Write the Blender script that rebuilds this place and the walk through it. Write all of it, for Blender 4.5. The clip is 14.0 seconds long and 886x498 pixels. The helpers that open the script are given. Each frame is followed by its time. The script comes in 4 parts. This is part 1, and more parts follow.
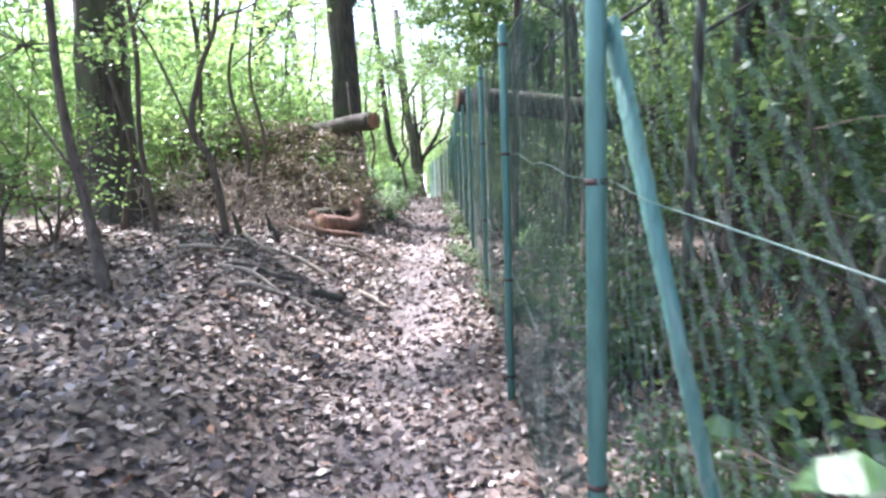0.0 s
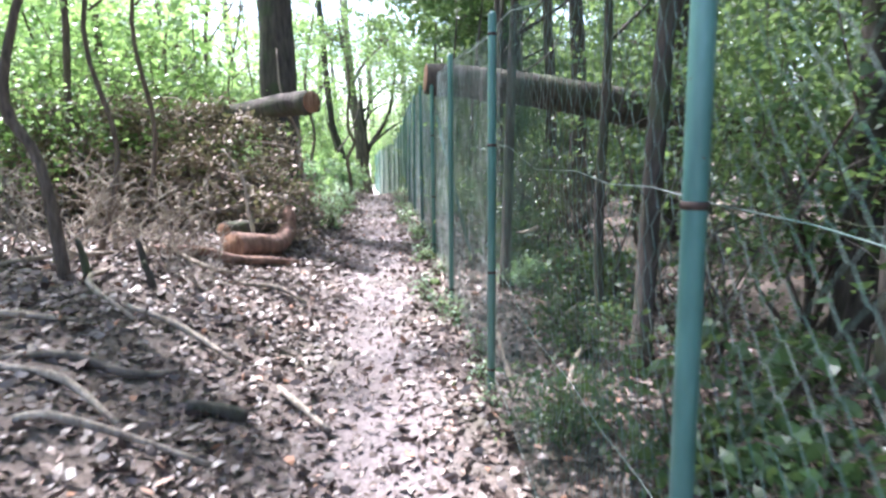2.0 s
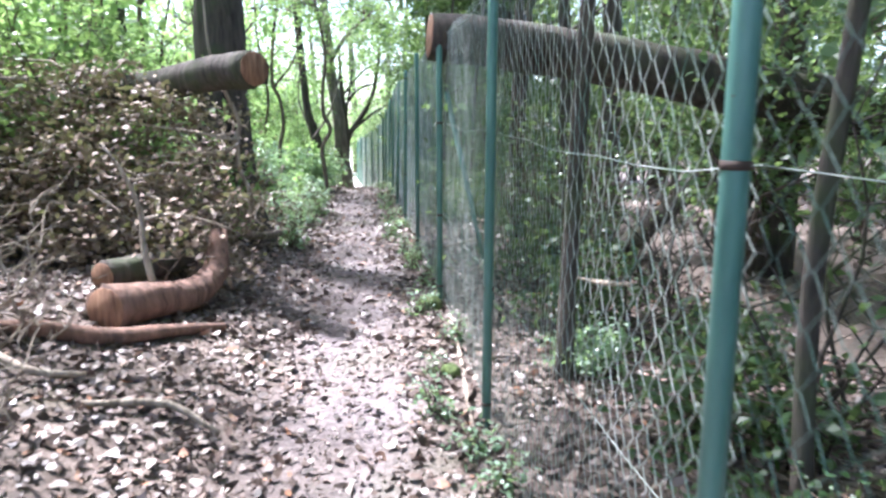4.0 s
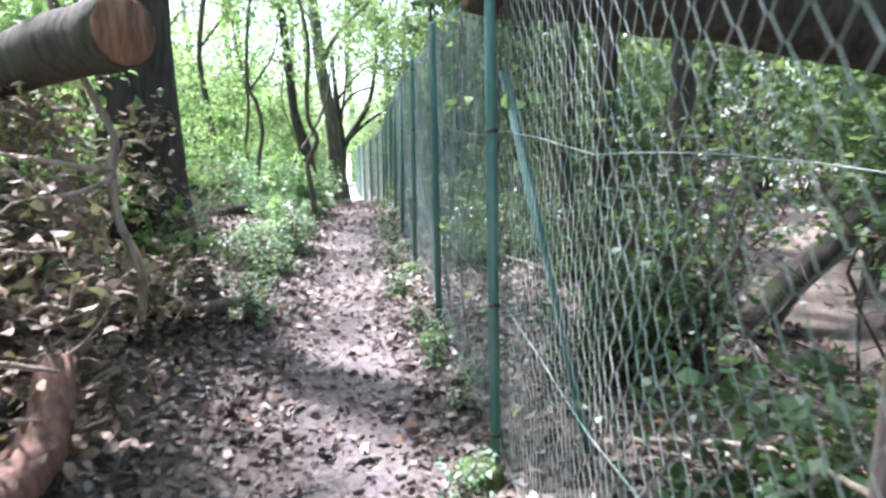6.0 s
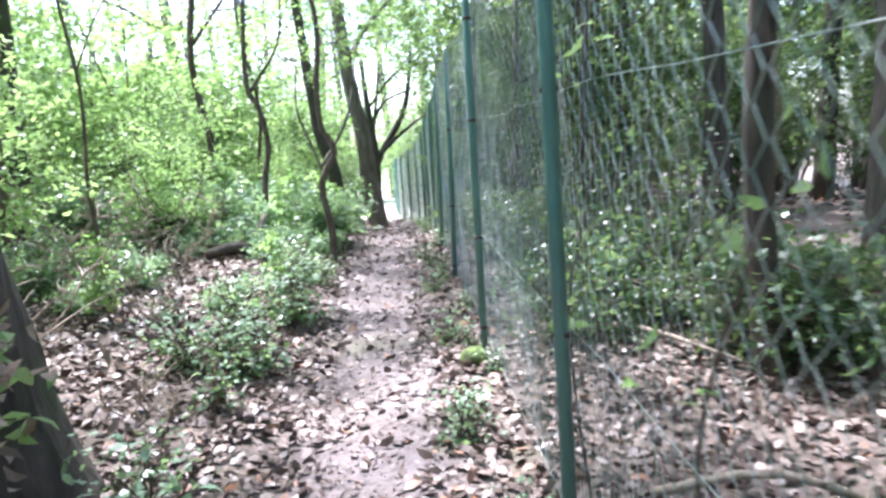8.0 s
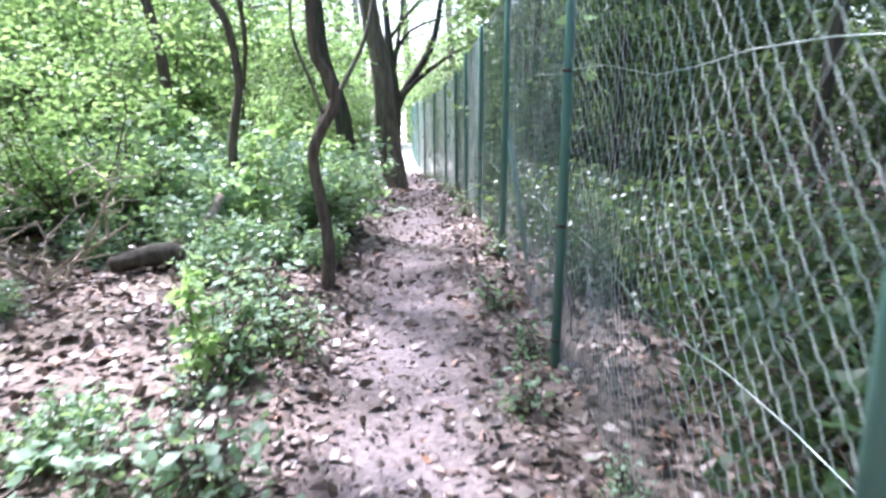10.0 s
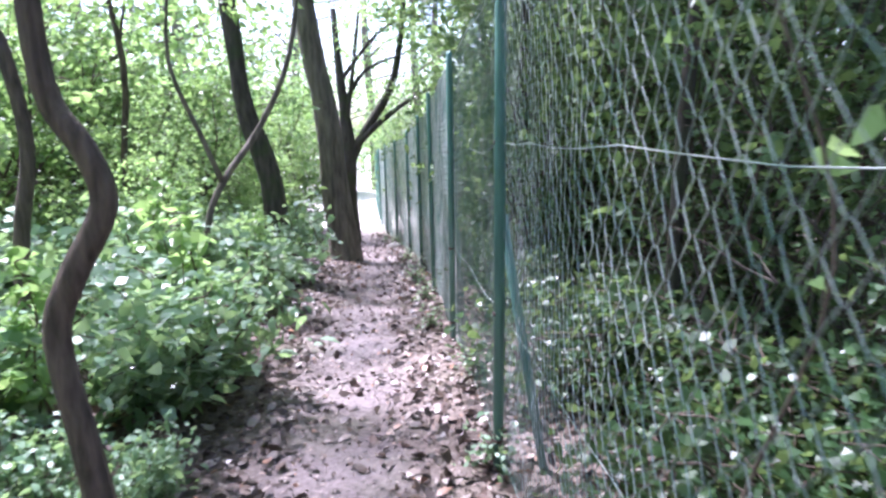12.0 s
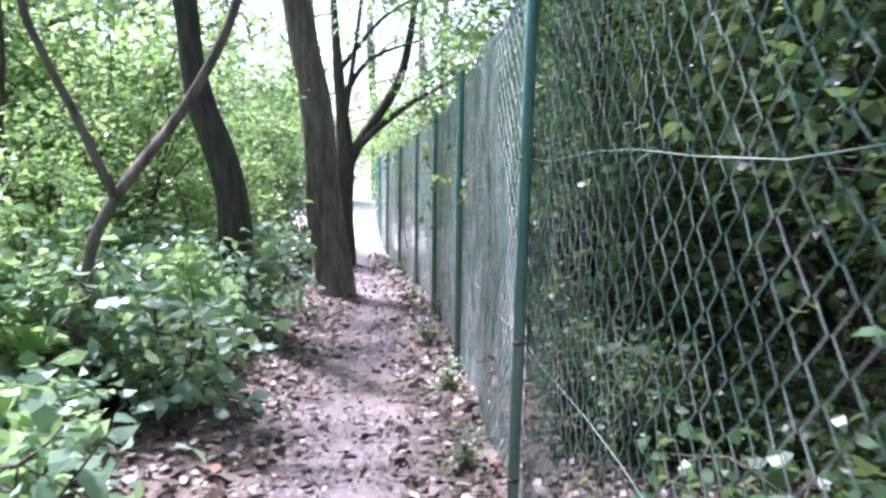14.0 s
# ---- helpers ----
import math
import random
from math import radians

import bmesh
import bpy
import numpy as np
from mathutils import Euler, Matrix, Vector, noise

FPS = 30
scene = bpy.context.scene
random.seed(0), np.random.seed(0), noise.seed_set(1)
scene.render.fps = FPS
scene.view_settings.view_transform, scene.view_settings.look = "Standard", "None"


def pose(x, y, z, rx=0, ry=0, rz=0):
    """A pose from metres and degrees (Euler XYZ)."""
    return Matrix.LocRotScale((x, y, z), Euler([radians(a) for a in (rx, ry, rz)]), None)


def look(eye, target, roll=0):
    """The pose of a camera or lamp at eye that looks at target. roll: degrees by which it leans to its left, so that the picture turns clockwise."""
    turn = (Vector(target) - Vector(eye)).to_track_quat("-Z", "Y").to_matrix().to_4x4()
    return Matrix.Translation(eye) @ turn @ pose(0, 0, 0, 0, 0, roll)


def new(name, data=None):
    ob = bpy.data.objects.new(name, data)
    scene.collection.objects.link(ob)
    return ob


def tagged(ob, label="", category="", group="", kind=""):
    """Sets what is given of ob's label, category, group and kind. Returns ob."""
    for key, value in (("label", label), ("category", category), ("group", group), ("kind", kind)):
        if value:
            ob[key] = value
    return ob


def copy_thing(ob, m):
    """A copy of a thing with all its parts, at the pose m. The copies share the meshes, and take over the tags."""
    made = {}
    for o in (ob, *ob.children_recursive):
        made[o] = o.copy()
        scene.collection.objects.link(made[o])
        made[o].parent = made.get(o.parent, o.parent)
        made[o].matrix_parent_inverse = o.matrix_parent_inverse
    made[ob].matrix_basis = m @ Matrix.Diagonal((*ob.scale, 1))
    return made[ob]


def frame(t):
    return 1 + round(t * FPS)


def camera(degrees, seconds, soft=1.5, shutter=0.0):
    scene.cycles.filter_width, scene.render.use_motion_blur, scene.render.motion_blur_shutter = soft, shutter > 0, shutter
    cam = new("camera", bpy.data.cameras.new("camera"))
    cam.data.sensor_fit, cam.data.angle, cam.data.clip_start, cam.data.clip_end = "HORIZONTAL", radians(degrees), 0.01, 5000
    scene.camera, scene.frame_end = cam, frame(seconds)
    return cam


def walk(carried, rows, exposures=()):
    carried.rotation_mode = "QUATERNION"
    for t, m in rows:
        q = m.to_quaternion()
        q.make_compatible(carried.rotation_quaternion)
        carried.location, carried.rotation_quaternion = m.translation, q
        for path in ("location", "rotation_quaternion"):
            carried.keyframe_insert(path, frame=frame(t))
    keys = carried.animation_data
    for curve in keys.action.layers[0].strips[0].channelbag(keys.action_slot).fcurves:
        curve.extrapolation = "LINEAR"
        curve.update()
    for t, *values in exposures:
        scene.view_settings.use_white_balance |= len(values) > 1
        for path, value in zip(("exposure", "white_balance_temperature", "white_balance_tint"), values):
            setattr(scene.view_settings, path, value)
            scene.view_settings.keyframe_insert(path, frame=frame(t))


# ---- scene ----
cam = camera(66.5, 14.0, soft=2.6, shutter=0.3)
PATH = [
    (0, (0.336, -0.726, 0.981), (0.308, 1.258, 0.729), -1.9),
    (0.5, (0.214, -0.131, 1.002), (0.188, 1.849, 0.721), -0.5),
    (1, (0.2, 0.442, 1.011), (0.268, 2.414, 0.688), 0.0),
    (1.5, (0.132, 0.966, 1.052), (0.134, 2.942, 0.737), -0.5),
    (2, (0.137, 1.483, 1.099), (0.281, 3.457, 0.809), -0.2),
    (2.2, (0.18, 1.74, 1.119), (0.294, 3.717, 0.836), -0.6),
    (4.3, (0.109, 4.08, 1.172), (0.31, 6.042, 0.84), 0.6),
    (4.5, (0.12, 4.293, 1.192), (0.289, 6.262, 0.88), -0.1),
    (5, (0.095, 4.806, 1.194), (0.224, 6.776, 0.875), 0.1),
    (5.5, (0.142, 5.368, 1.188), (0.413, 7.322, 0.86), 0.2),
    (6, (0.136, 5.926, 1.206), (0.327, 7.892, 0.891), -0.7),
    (6.5, (0.131, 6.45, 1.219), (0.375, 8.411, 0.911), -2.1),
    (7, (0.121, 7.03, 1.199), (0.268, 9.003, 0.912), -2.5),
    (7.5, (0.116, 7.639, 1.196), (0.356, 9.606, 0.924), -1.7),
    (8, (0.155, 8.318, 1.149), (0.222, 10.297, 0.87), -3.7),
    (8.2, (0.15, 8.541, 1.128), (0.173, 10.52, 0.842), -2.9),
    (10.3, (-0.095, 11.438, 1.31), (-0.037, 13.385, 0.859), 0.1),
    (10.5, (-0.079, 11.665, 1.354), (0.02, 13.611, 0.904), 0.7),
    (11, (0.026, 12.241, 1.378), (0.085, 14.207, 1.016), -0.6),
    (11.5, (0.021, 12.802, 1.385), (0.137, 14.767, 1.034), -0.5),
    (12, (0.077, 13.311, 1.361), (0.196, 15.28, 1.031), -1.4),
    (12.5, (0.003, 13.857, 1.344), (0.113, 15.827, 1.016), -0.5),
    (13, (0.038, 14.406, 1.328), (0.204, 16.37, 0.99), -0.2),
    (13.5, (-0.013, 14.956, 1.319), (0.101, 16.924, 0.982), -0.5),
    (14, (-0.007, 15.367, 1.296), (0.121, 17.34, 0.996), 0.8),
]
walk(cam, [(t, look(eye, target, roll)) for t, eye, target, roll in PATH], [(0, 2.42, 5800, 19), (4.5, 2.32, 5700, 18), (8, 2.45, 5700, 19), (10.5, 2.32, 5550, 28), (14, 2.25, 5500, 32)])

# ---- world and light ----
SUN_EL, SUN_AZ = 62.0, -46.0        # degrees; azimuth from ahead (+y), minus: to the left
world = bpy.data.worlds.new("world")
scene.world = world
world.use_nodes = True
wn = world.node_tree.nodes
sky = wn.new("ShaderNodeTexSky")
sky.sky_type, sky.sun_disc = "NISHITA", False
sky.sun_elevation, sky.sun_rotation = radians(SUN_EL), radians(SUN_AZ)
sky.air_density, sky.dust_density, sky.ozone_density = 1.0, 3.0, 1.0
world.node_tree.links.new(sky.outputs[0], wn["Background"].inputs[0])
wn["Background"].inputs[1].default_value = 0.15
sun = new("sun", bpy.data.lights.new("sun", "SUN"))
sun.data.energy, sun.data.angle, sun.data.color = 3.9, radians(3.0), (1.0, 0.97, 0.92)
_a, _e = radians(SUN_AZ), radians(SUN_EL)
sun.matrix_world = look((math.sin(_a) * math.cos(_e) * 50, math.cos(_a) * math.cos(_e) * 50, math.sin(_e) * 50), (0, 0, 0))


rnd = random.Random(7)
rng = np.random.default_rng(7)


# ---- materials ----
def material(name, base=(0.5, 0.5, 0.5), rough=0.8, metal=0.0):
    m = bpy.data.materials.new(name)
    m.use_nodes = True
    b = m.node_tree.nodes["Principled BSDF"]
    b.inputs["Base Color"].default_value = (*base, 1)
    b.inputs["Roughness"].default_value = rough
    b.inputs["Metallic"].default_value = metal
    return m, m.node_tree, b


def ramp(tree, source, stops):
    r = tree.nodes.new("ShaderNodeValToRGB")
    e = r.color_ramp.elements
    while len(e) < len(stops):
        e.new(0.5)
    for el, (p, c) in zip(e, stops):
        el.position, el.color = p, (*c, 1)
    tree.links.new(source, r.inputs[0])
    return r.outputs[0]


def noise_tex(tree, scale, detail=4.0, stretch=None, rough=0.6):
    n = tree.nodes.new("ShaderNodeTexNoise")
    n.inputs["Scale"].default_value, n.inputs["Detail"].default_value = scale, detail
    n.inputs["Roughness"].default_value = rough
    c = tree.nodes.new("ShaderNodeNewGeometry").outputs["Position"]
    if stretch:
        v = tree.nodes.new("ShaderNodeMapping")
        v.inputs["Scale"].default_value = stretch
        tree.links.new(c, v.inputs[0])
        c = v.outputs[0]
    tree.links.new(c, n.inputs["Vector"])
    return n.outputs["Fac"]


def bump(tree, bsdf, source, strength, distance):
    b = tree.nodes.new("ShaderNodeBump")
    b.inputs["Strength"].default_value, b.inputs["Distance"].default_value = strength, distance
    tree.links.new(source, b.inputs["Height"])
    tree.links.new(b.outputs[0], bsdf.inputs["Normal"])


def mix(tree, fac, a, b, kind="MIX"):
    m = tree.nodes.new("ShaderNodeMix")
    m.data_type, m.blend_type = "RGBA", kind
    for sock, val in ((m.inputs[0], fac), (m.inputs[6], a), (m.inputs[7], b)):
        if hasattr(val, "is_linked"):
            tree.links.new(val, sock)
        else:
            sock.default_value = (*val, 1) if isinstance(val, tuple) else val
    return m.outputs[2]


def bark(name, dark, light, scale=14.0, moss=None):
    m, t, b = material(name, rough=0.9)
    f = noise_tex(t, scale, 6, (1, 1, 0.18))
    col = ramp(t, f, [(0.32, dark), (0.68, light)])
    if moss:
        col = mix(t, ramp(t, noise_tex(t, 3.0, 3), [(0.5, (0, 0, 0)), (0.7, (0.75, 0.75, 0.75))]), col, moss)
    t.links.new(col, b.inputs["Base Color"])
    bump(t, b, f, 0.9, 0.02)
    return m


def leafy(name, stops, rough=0.4, trans=0.45):
    """Leaves: a hue of its own for each leaf, gloss and light let through."""
    m, t, b = material(name, rough=rough)
    geo = t.nodes.new("ShaderNodeNewGeometry")
    col = ramp(t, geo.outputs["Random Per Island"], stops)
    t.links.new(col, b.inputs["Base Color"])
    if trans:
        tr = t.nodes.new("ShaderNodeBsdfTranslucent")
        t.links.new(mix(t, 0.6, col, (0.42, 0.60, 0.18)), tr.inputs[0])
        ms = t.nodes.new("ShaderNodeMixShader")
        ms.inputs[0].default_value = trans
        t.links.new(b.outputs[0], ms.inputs[1])
        t.links.new(tr.outputs[0], ms.inputs[2])
        t.links.new(ms.outputs[0], t.nodes["Material Output"].inputs[0])
    return m


M_BARK = bark("bark_dark", (0.026, 0.021, 0.017), (0.10, 0.08, 0.066), 22, (0.05, 0.07, 0.025))
M_BARK2 = bark("bark_grey", (0.07, 0.058, 0.047), (0.24, 0.20, 0.165), 16)
M_TWIG = bark("bark_thin", (0.05, 0.036, 0.028), (0.17, 0.125, 0.095), 40)
M_DEAD = bark("dead_wood", (0.16, 0.12, 0.09), (0.46, 0.39, 0.31), 30)
M_ORANGE = bark("fresh_wood", (0.08, 0.048, 0.036), (0.29, 0.165, 0.12), 18)
M_CUT = bark("cut_wood", (0.13, 0.06, 0.035), (0.36, 0.20, 0.12), 40)
M_GREEN = leafy("leaf_green", [(0.0, (0.04, 0.10, 0.025)), (0.5, (0.075, 0.165, 0.045)), (1.0, (0.14, 0.25, 0.08))])
M_BRIGHT = leafy("leaf_fresh", [(0.0, (0.15, 0.27, 0.09)), (0.6, (0.27, 0.43, 0.16)), (1.0, (0.42, 0.55, 0.26))], trans=0.55)
M_DARK = leafy("leaf_dark", [(0.0, (0.013, 0.034, 0.012)), (0.6, (0.025, 0.062, 0.020)), (1.0, (0.045, 0.095, 0.032))], rough=0.42, trans=0.25)
M_EVER = leafy("leaf_evergreen", [(0.0, (0.02, 0.048, 0.018)), (0.6, (0.042, 0.092, 0.034)), (1.0, (0.075, 0.15, 0.058))], rough=0.4, trans=0.35)
M_GRASSY = leafy("leaf_underwood", [(0.0, (0.085, 0.17, 0.095)), (0.5, (0.19, 0.30, 0.195)), (1.0, (0.36, 0.47, 0.36))], rough=0.32)
M_LITTER = leafy("leaf_fallen", [(0.0, (0.035, 0.024, 0.018)), (0.4, (0.095, 0.064, 0.05)), (0.72, (0.19, 0.138, 0.115)), (0.93, (0.36, 0.30, 0.265)), (1.0, (0.32, 0.15, 0.08))], rough=0.45, trans=0.0)
M_DRY = leafy("leaf_dry", [(0.0, (0.09, 0.055, 0.04)), (0.6, (0.23, 0.15, 0.11)), (1.0, (0.33, 0.25, 0.18))], rough=0.6, trans=0.1)


def soil_material():
    m, t, b = material("soil", rough=0.95)
    big, fine = noise_tex(t, 1.3, 4), noise_tex(t, 38, 6)
    soil = ramp(t, fine, [(0.3, (0.07, 0.052, 0.042)), (0.7, (0.23, 0.18, 0.15))])
    pathc = ramp(t, fine, [(0.3, (0.115, 0.093, 0.092)), (0.7, (0.245, 0.205, 0.203))])
    att = t.nodes.new("ShaderNodeAttribute")
    att.attribute_name = "trodden"
    col = mix(t, att.outputs["Fac"], soil, pathc)
    # attribute above 1: the far clearing's sunlit glare, put into a pale colour
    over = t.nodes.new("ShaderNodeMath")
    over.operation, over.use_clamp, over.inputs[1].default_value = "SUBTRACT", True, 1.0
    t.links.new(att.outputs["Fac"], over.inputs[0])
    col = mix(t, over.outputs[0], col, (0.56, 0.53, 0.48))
    col = mix(t, ramp(t, big, [(0.55, (0, 0, 0)), (0.75, (0.5, 0.5, 0.5))]), col, (0.11, 0.12, 0.06))
    t.links.new(col, b.inputs["Base Color"])
    bump(t, b, fine, 0.8, 0.02)
    return m


def paint_material():
    m, t, b = material("fence_paint", rough=0.42)
    f = noise_tex(t, 30, 5, (1, 1, 0.2))
    col = ramp(t, f, [(0.3, (0.065, 0.16, 0.135)), (0.62, (0.105, 0.235, 0.20)), (0.8, (0.18, 0.31, 0.27))])
    spots = ramp(t, noise_tex(t, 75, 3), [(0.72, (0, 0, 0)), (0.76, (1, 1, 1))])
    t.links.new(mix(t, spots, col, (0.11, 0.055, 0.03)), b.inputs["Base Color"])
    bump(t, b, f, 0.15, 0.003)
    return m


def wire_material(name, dark, mid, pale):
    m, t, b = material(name, rough=0.38, metal=0.35)
    f = noise_tex(t, 6, 4)
    t.links.new(ramp(t, f, [(0.35, dark), (0.5, mid), (0.72, pale)]), b.inputs["Base Color"])
    return m


M_SOIL, M_PAINT = soil_material(), paint_material()
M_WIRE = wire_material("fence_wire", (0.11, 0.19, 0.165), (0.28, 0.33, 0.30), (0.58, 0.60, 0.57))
# far netting: the sunlit sheen is put into a paler wire colour
M_WIRE_SUNLIT = wire_material("fence_wire_sunlit", (0.20, 0.33, 0.29), (0.42, 0.50, 0.46), (0.66, 0.70, 0.68))
# same wire, darker: the first panels and one span past 15 m
M_WIRE_DARK = wire_material("fence_wire_dark", (0.05, 0.11, 0.095), (0.11, 0.17, 0.15), (0.30, 0.33, 0.31))
M_RUST = material("rusty_clamp", (0.05, 0.03, 0.022), 0.8)[0]
M_MOSS = bark("moss", (0.03, 0.045, 0.012), (0.12, 0.17, 0.04), 30)
M_STONE = bark("stone_grey", (0.09, 0.085, 0.075), (0.24, 0.225, 0.20), 12)


# ---- geometry helpers ----
class Buf:
    """Collects vertices and faces for one mesh."""

    def __init__(self):
        self.v, self.f, self.n = [], [], 0

    def add(self, verts, faces):
        self.v.append(np.asarray(verts, float))
        self.f += [tuple(i + self.n for i in f) for f in faces]
        self.n += len(verts)

    def tube(self, pts, radii, sides=8, cap=True, wobble=0.0):
        pts = [Vector(p) for p in pts]
        if not hasattr(radii, "__len__"):
            radii = [radii] * len(pts)
        rings, up = [], None
        for i, p in enumerate(pts):
            d = (pts[min(i + 1, len(pts) - 1)] - pts[max(i - 1, 0)]).normalized()
            if up is None:
                up = d.orthogonal().normalized()
            up = (up - d * up.dot(d)).normalized()
            w = d.cross(up)
            for k in range(sides):
                a = 2 * math.pi * k / sides
                r = radii[i]
                if wobble:
                    r *= 1 + wobble * noise.noise(Vector((p.x * 3 + 2 * math.cos(a), p.y * 3 + 2 * math.sin(a), p.z * 1.5)))
                rings.append(p + (up * math.cos(a) + w * math.sin(a)) * r)
        n = len(pts)
        faces = [(i * sides + k, i * sides + (k + 1) % sides, (i + 1) * sides + (k + 1) % sides, (i + 1) * sides + k)
                 for i in range(n - 1) for k in range(sides)]
        if cap:
            faces += [tuple(range(sides))[::-1], tuple((n - 1) * sides + k for k in range(sides))]
        self.add([tuple(v) for v in rings], faces)

    def leaves(self, at, ahead, side, length, width, fold=0.25):
        """Many leaves at once: a pointed blade that curls a little."""
        at, ahead, side = (np.asarray(a, float) for a in (at, ahead, side))
        L, W = np.asarray(length)[:, None], np.asarray(width)[:, None]
        ahead = ahead / np.linalg.norm(ahead, axis=1, keepdims=True)
        side = side - ahead * (side * ahead).sum(1, keepdims=True)
        side /= np.linalg.norm(side, axis=1, keepdims=True) + 1e-9
        nor = np.cross(ahead, side)
        lift = nor * W * fold
        v = np.stack([at, at + ahead * L * 0.30 + side * W * 0.48 + lift, at + ahead * L * 0.68 + side * W * 0.36 + lift * 0.8,
                      at + ahead * L - nor * L * 0.10, at + ahead * L * 0.68 - side * W * 0.36 + lift * 0.5,
                      at + ahead * L * 0.30 - side * W * 0.48 + lift * 0.6], 1).reshape(-1, 3)
        base = self.n + 6 * np.arange(len(at))
        for ids in ((0, 1, 5), (1, 2, 4, 5), (2, 3, 4)):
            self.f += list(zip(*((base + k).tolist() for k in ids)))
        self.v.append(v)
        self.n += len(v)

    def mesh(self, name, mat, smooth=False):
        me = bpy.data.meshes.new(name)
        v = np.concatenate(self.v) if self.v else np.zeros((0, 3))
        me.from_pydata(v.tolist(), [], self.f)
        me.materials.append(mat)
        if smooth:
            me.polygons.foreach_set("use_smooth", [True] * len(me.polygons))
        me.update()
        return me


def part(name, buf, mat, parent=None, label="", smooth=True, kind=""):
    ob = new(name, buf.mesh(name, mat, smooth) if isinstance(buf, Buf) else buf)
    ob.parent = parent
    return tagged(ob, label, kind=kind)


def thing(name, at, label, category, group="", kind=""):
    ob = new(name)
    ob.location = at
    return tagged(ob, label, category, group, kind)


def knots(x, table):
    xs, ys = zip(*table)
    return float(np.interp(x, xs, ys))


PATH_Z = [(-6, -0.40), (-2, -0.34), (0, -0.28), (2.5, -0.18), (4.6, -0.09), (6.3, -0.03), (8.2, 0.04), (10, 0.09), (12, 0.12), (14, 0.14), (16, 0.12),
          (17.5, 0.08), (20, -0.10), (22.5, -0.29), (24.2, -0.43), (28, -0.64), (35, -0.90), (60, -1.2), (200, -3)]
BEND = [(-10, 0.07), (2.5, 0.045), (4.6, 0.045), (6.3, -0.005), (8.2, -0.02), (9.9, -0.06), (11.8, -0.10), (13.7, -0.14), (17.5, -0.18), (20.4, -0.22), (22.3, -0.30),
        (24, -0.43), (26, -0.68), (28.5, -0.93), (32, -1.11), (36, -1.3), (46, -1.6)]
PATH_MID = [(0, 0.0), (6, 0.0), (11, 0.0), (14, -0.05), (18, -0.07), (24, -0.02), (28, 0.06)]


def path_off(x, y):
    """How far a place lies to the right of the middle of the trodden path."""
    return x - knots(y, BEND) - knots(y, PATH_MID)


def ground_z(x, y):
    """Height of the ground: the trodden path, the bank that rises to its left, and small bumps."""
    z = knots(y, PATH_Z)
    u = x - knots(y, BEND)
    near = knots(y, [(-3, 0.5), (5, 0.42), (7.2, 0.32), (9, 0.2), (12, 0.12), (18, 0.12), (30, 0.05)])
    if u < -0.4:
        z += near * min(-0.4 - u, knots(y, [(3, 0.75), (5, 1.1)])) + 0.06 * min(max(-1.5 - u, 0), 12)
    if u > 0.65:
        z += -0.05 + 0.02 * min(u - 0.65, 8)
    z += 0.035 * noise.noise(Vector((x * 1.7, y * 1.7, 0))) + 0.012 * noise.noise(Vector((x * 7, y * 7, 3)))
    z -= 0.03 * math.exp(-(path_off(x, y) / 0.3) ** 2)
    return z


# ---- ground ----
def make_ground():
    xs = np.concatenate([-np.geomspace(220, 3.2, 26), np.arange(-3, 3.01, 0.1), np.geomspace(3.2, 220, 26)])
    ys = np.concatenate([-np.geomspace(200, 4.2, 14), np.arange(-4, 24, 0.12), np.arange(24, 48, 0.6), np.geomspace(48, 260, 14)])
    v, tr = [], []
    for y in ys:
        for x in xs:
            v.append((x, y, ground_z(x, y)))
            w = math.exp(-(path_off(x, y) / knots(y, [(8, 0.38), (12, 0.32)])) ** 4) * knots(y, [(0, 0.75), (4, 1), (30, 1)])
            w *= 0.75 + 0.5 * noise.noise(Vector((x * 2.5, y * 2.5, 9)))
            # 2.0 marks the clearing that is painted pale as sunlit ground
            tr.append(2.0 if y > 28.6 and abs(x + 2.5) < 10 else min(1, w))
    nx = len(xs)
    f = [(j * nx + i, j * nx + i + 1, (j + 1) * nx + i + 1, (j + 1) * nx + i) for j in range(len(ys) - 1) for i in range(nx - 1)]
    me = bpy.data.meshes.new("ground")
    me.from_pydata(v, [], f)
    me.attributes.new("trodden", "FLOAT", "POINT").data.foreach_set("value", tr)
    me.polygons.foreach_set("use_smooth", [True] * len(f))
    me.materials.append(M_SOIL)
    tagged(new("ground", me), "woodland floor with a trodden earth path through fallen leaves", "ground", kind="structure")


make_ground()


# ---- fence ----
FX = 0.56
POSTS = [-3.3, -1.4, 0.55, 2.49, 4.64, 6.34, 8.20, 9.95, 11.8, 13.7, 15.63, 17.5] + [19.4 + 1.9 * i for i in range(13)]
LEAN_OUT = {8.20: -0.02, 9.95: -0.02, 13.7: 0.035, 15.63: 0.03, 17.5: 0.015}
FENCE_H = 1.78


def fence_x(y):
    return FX + knots(y, BEND)


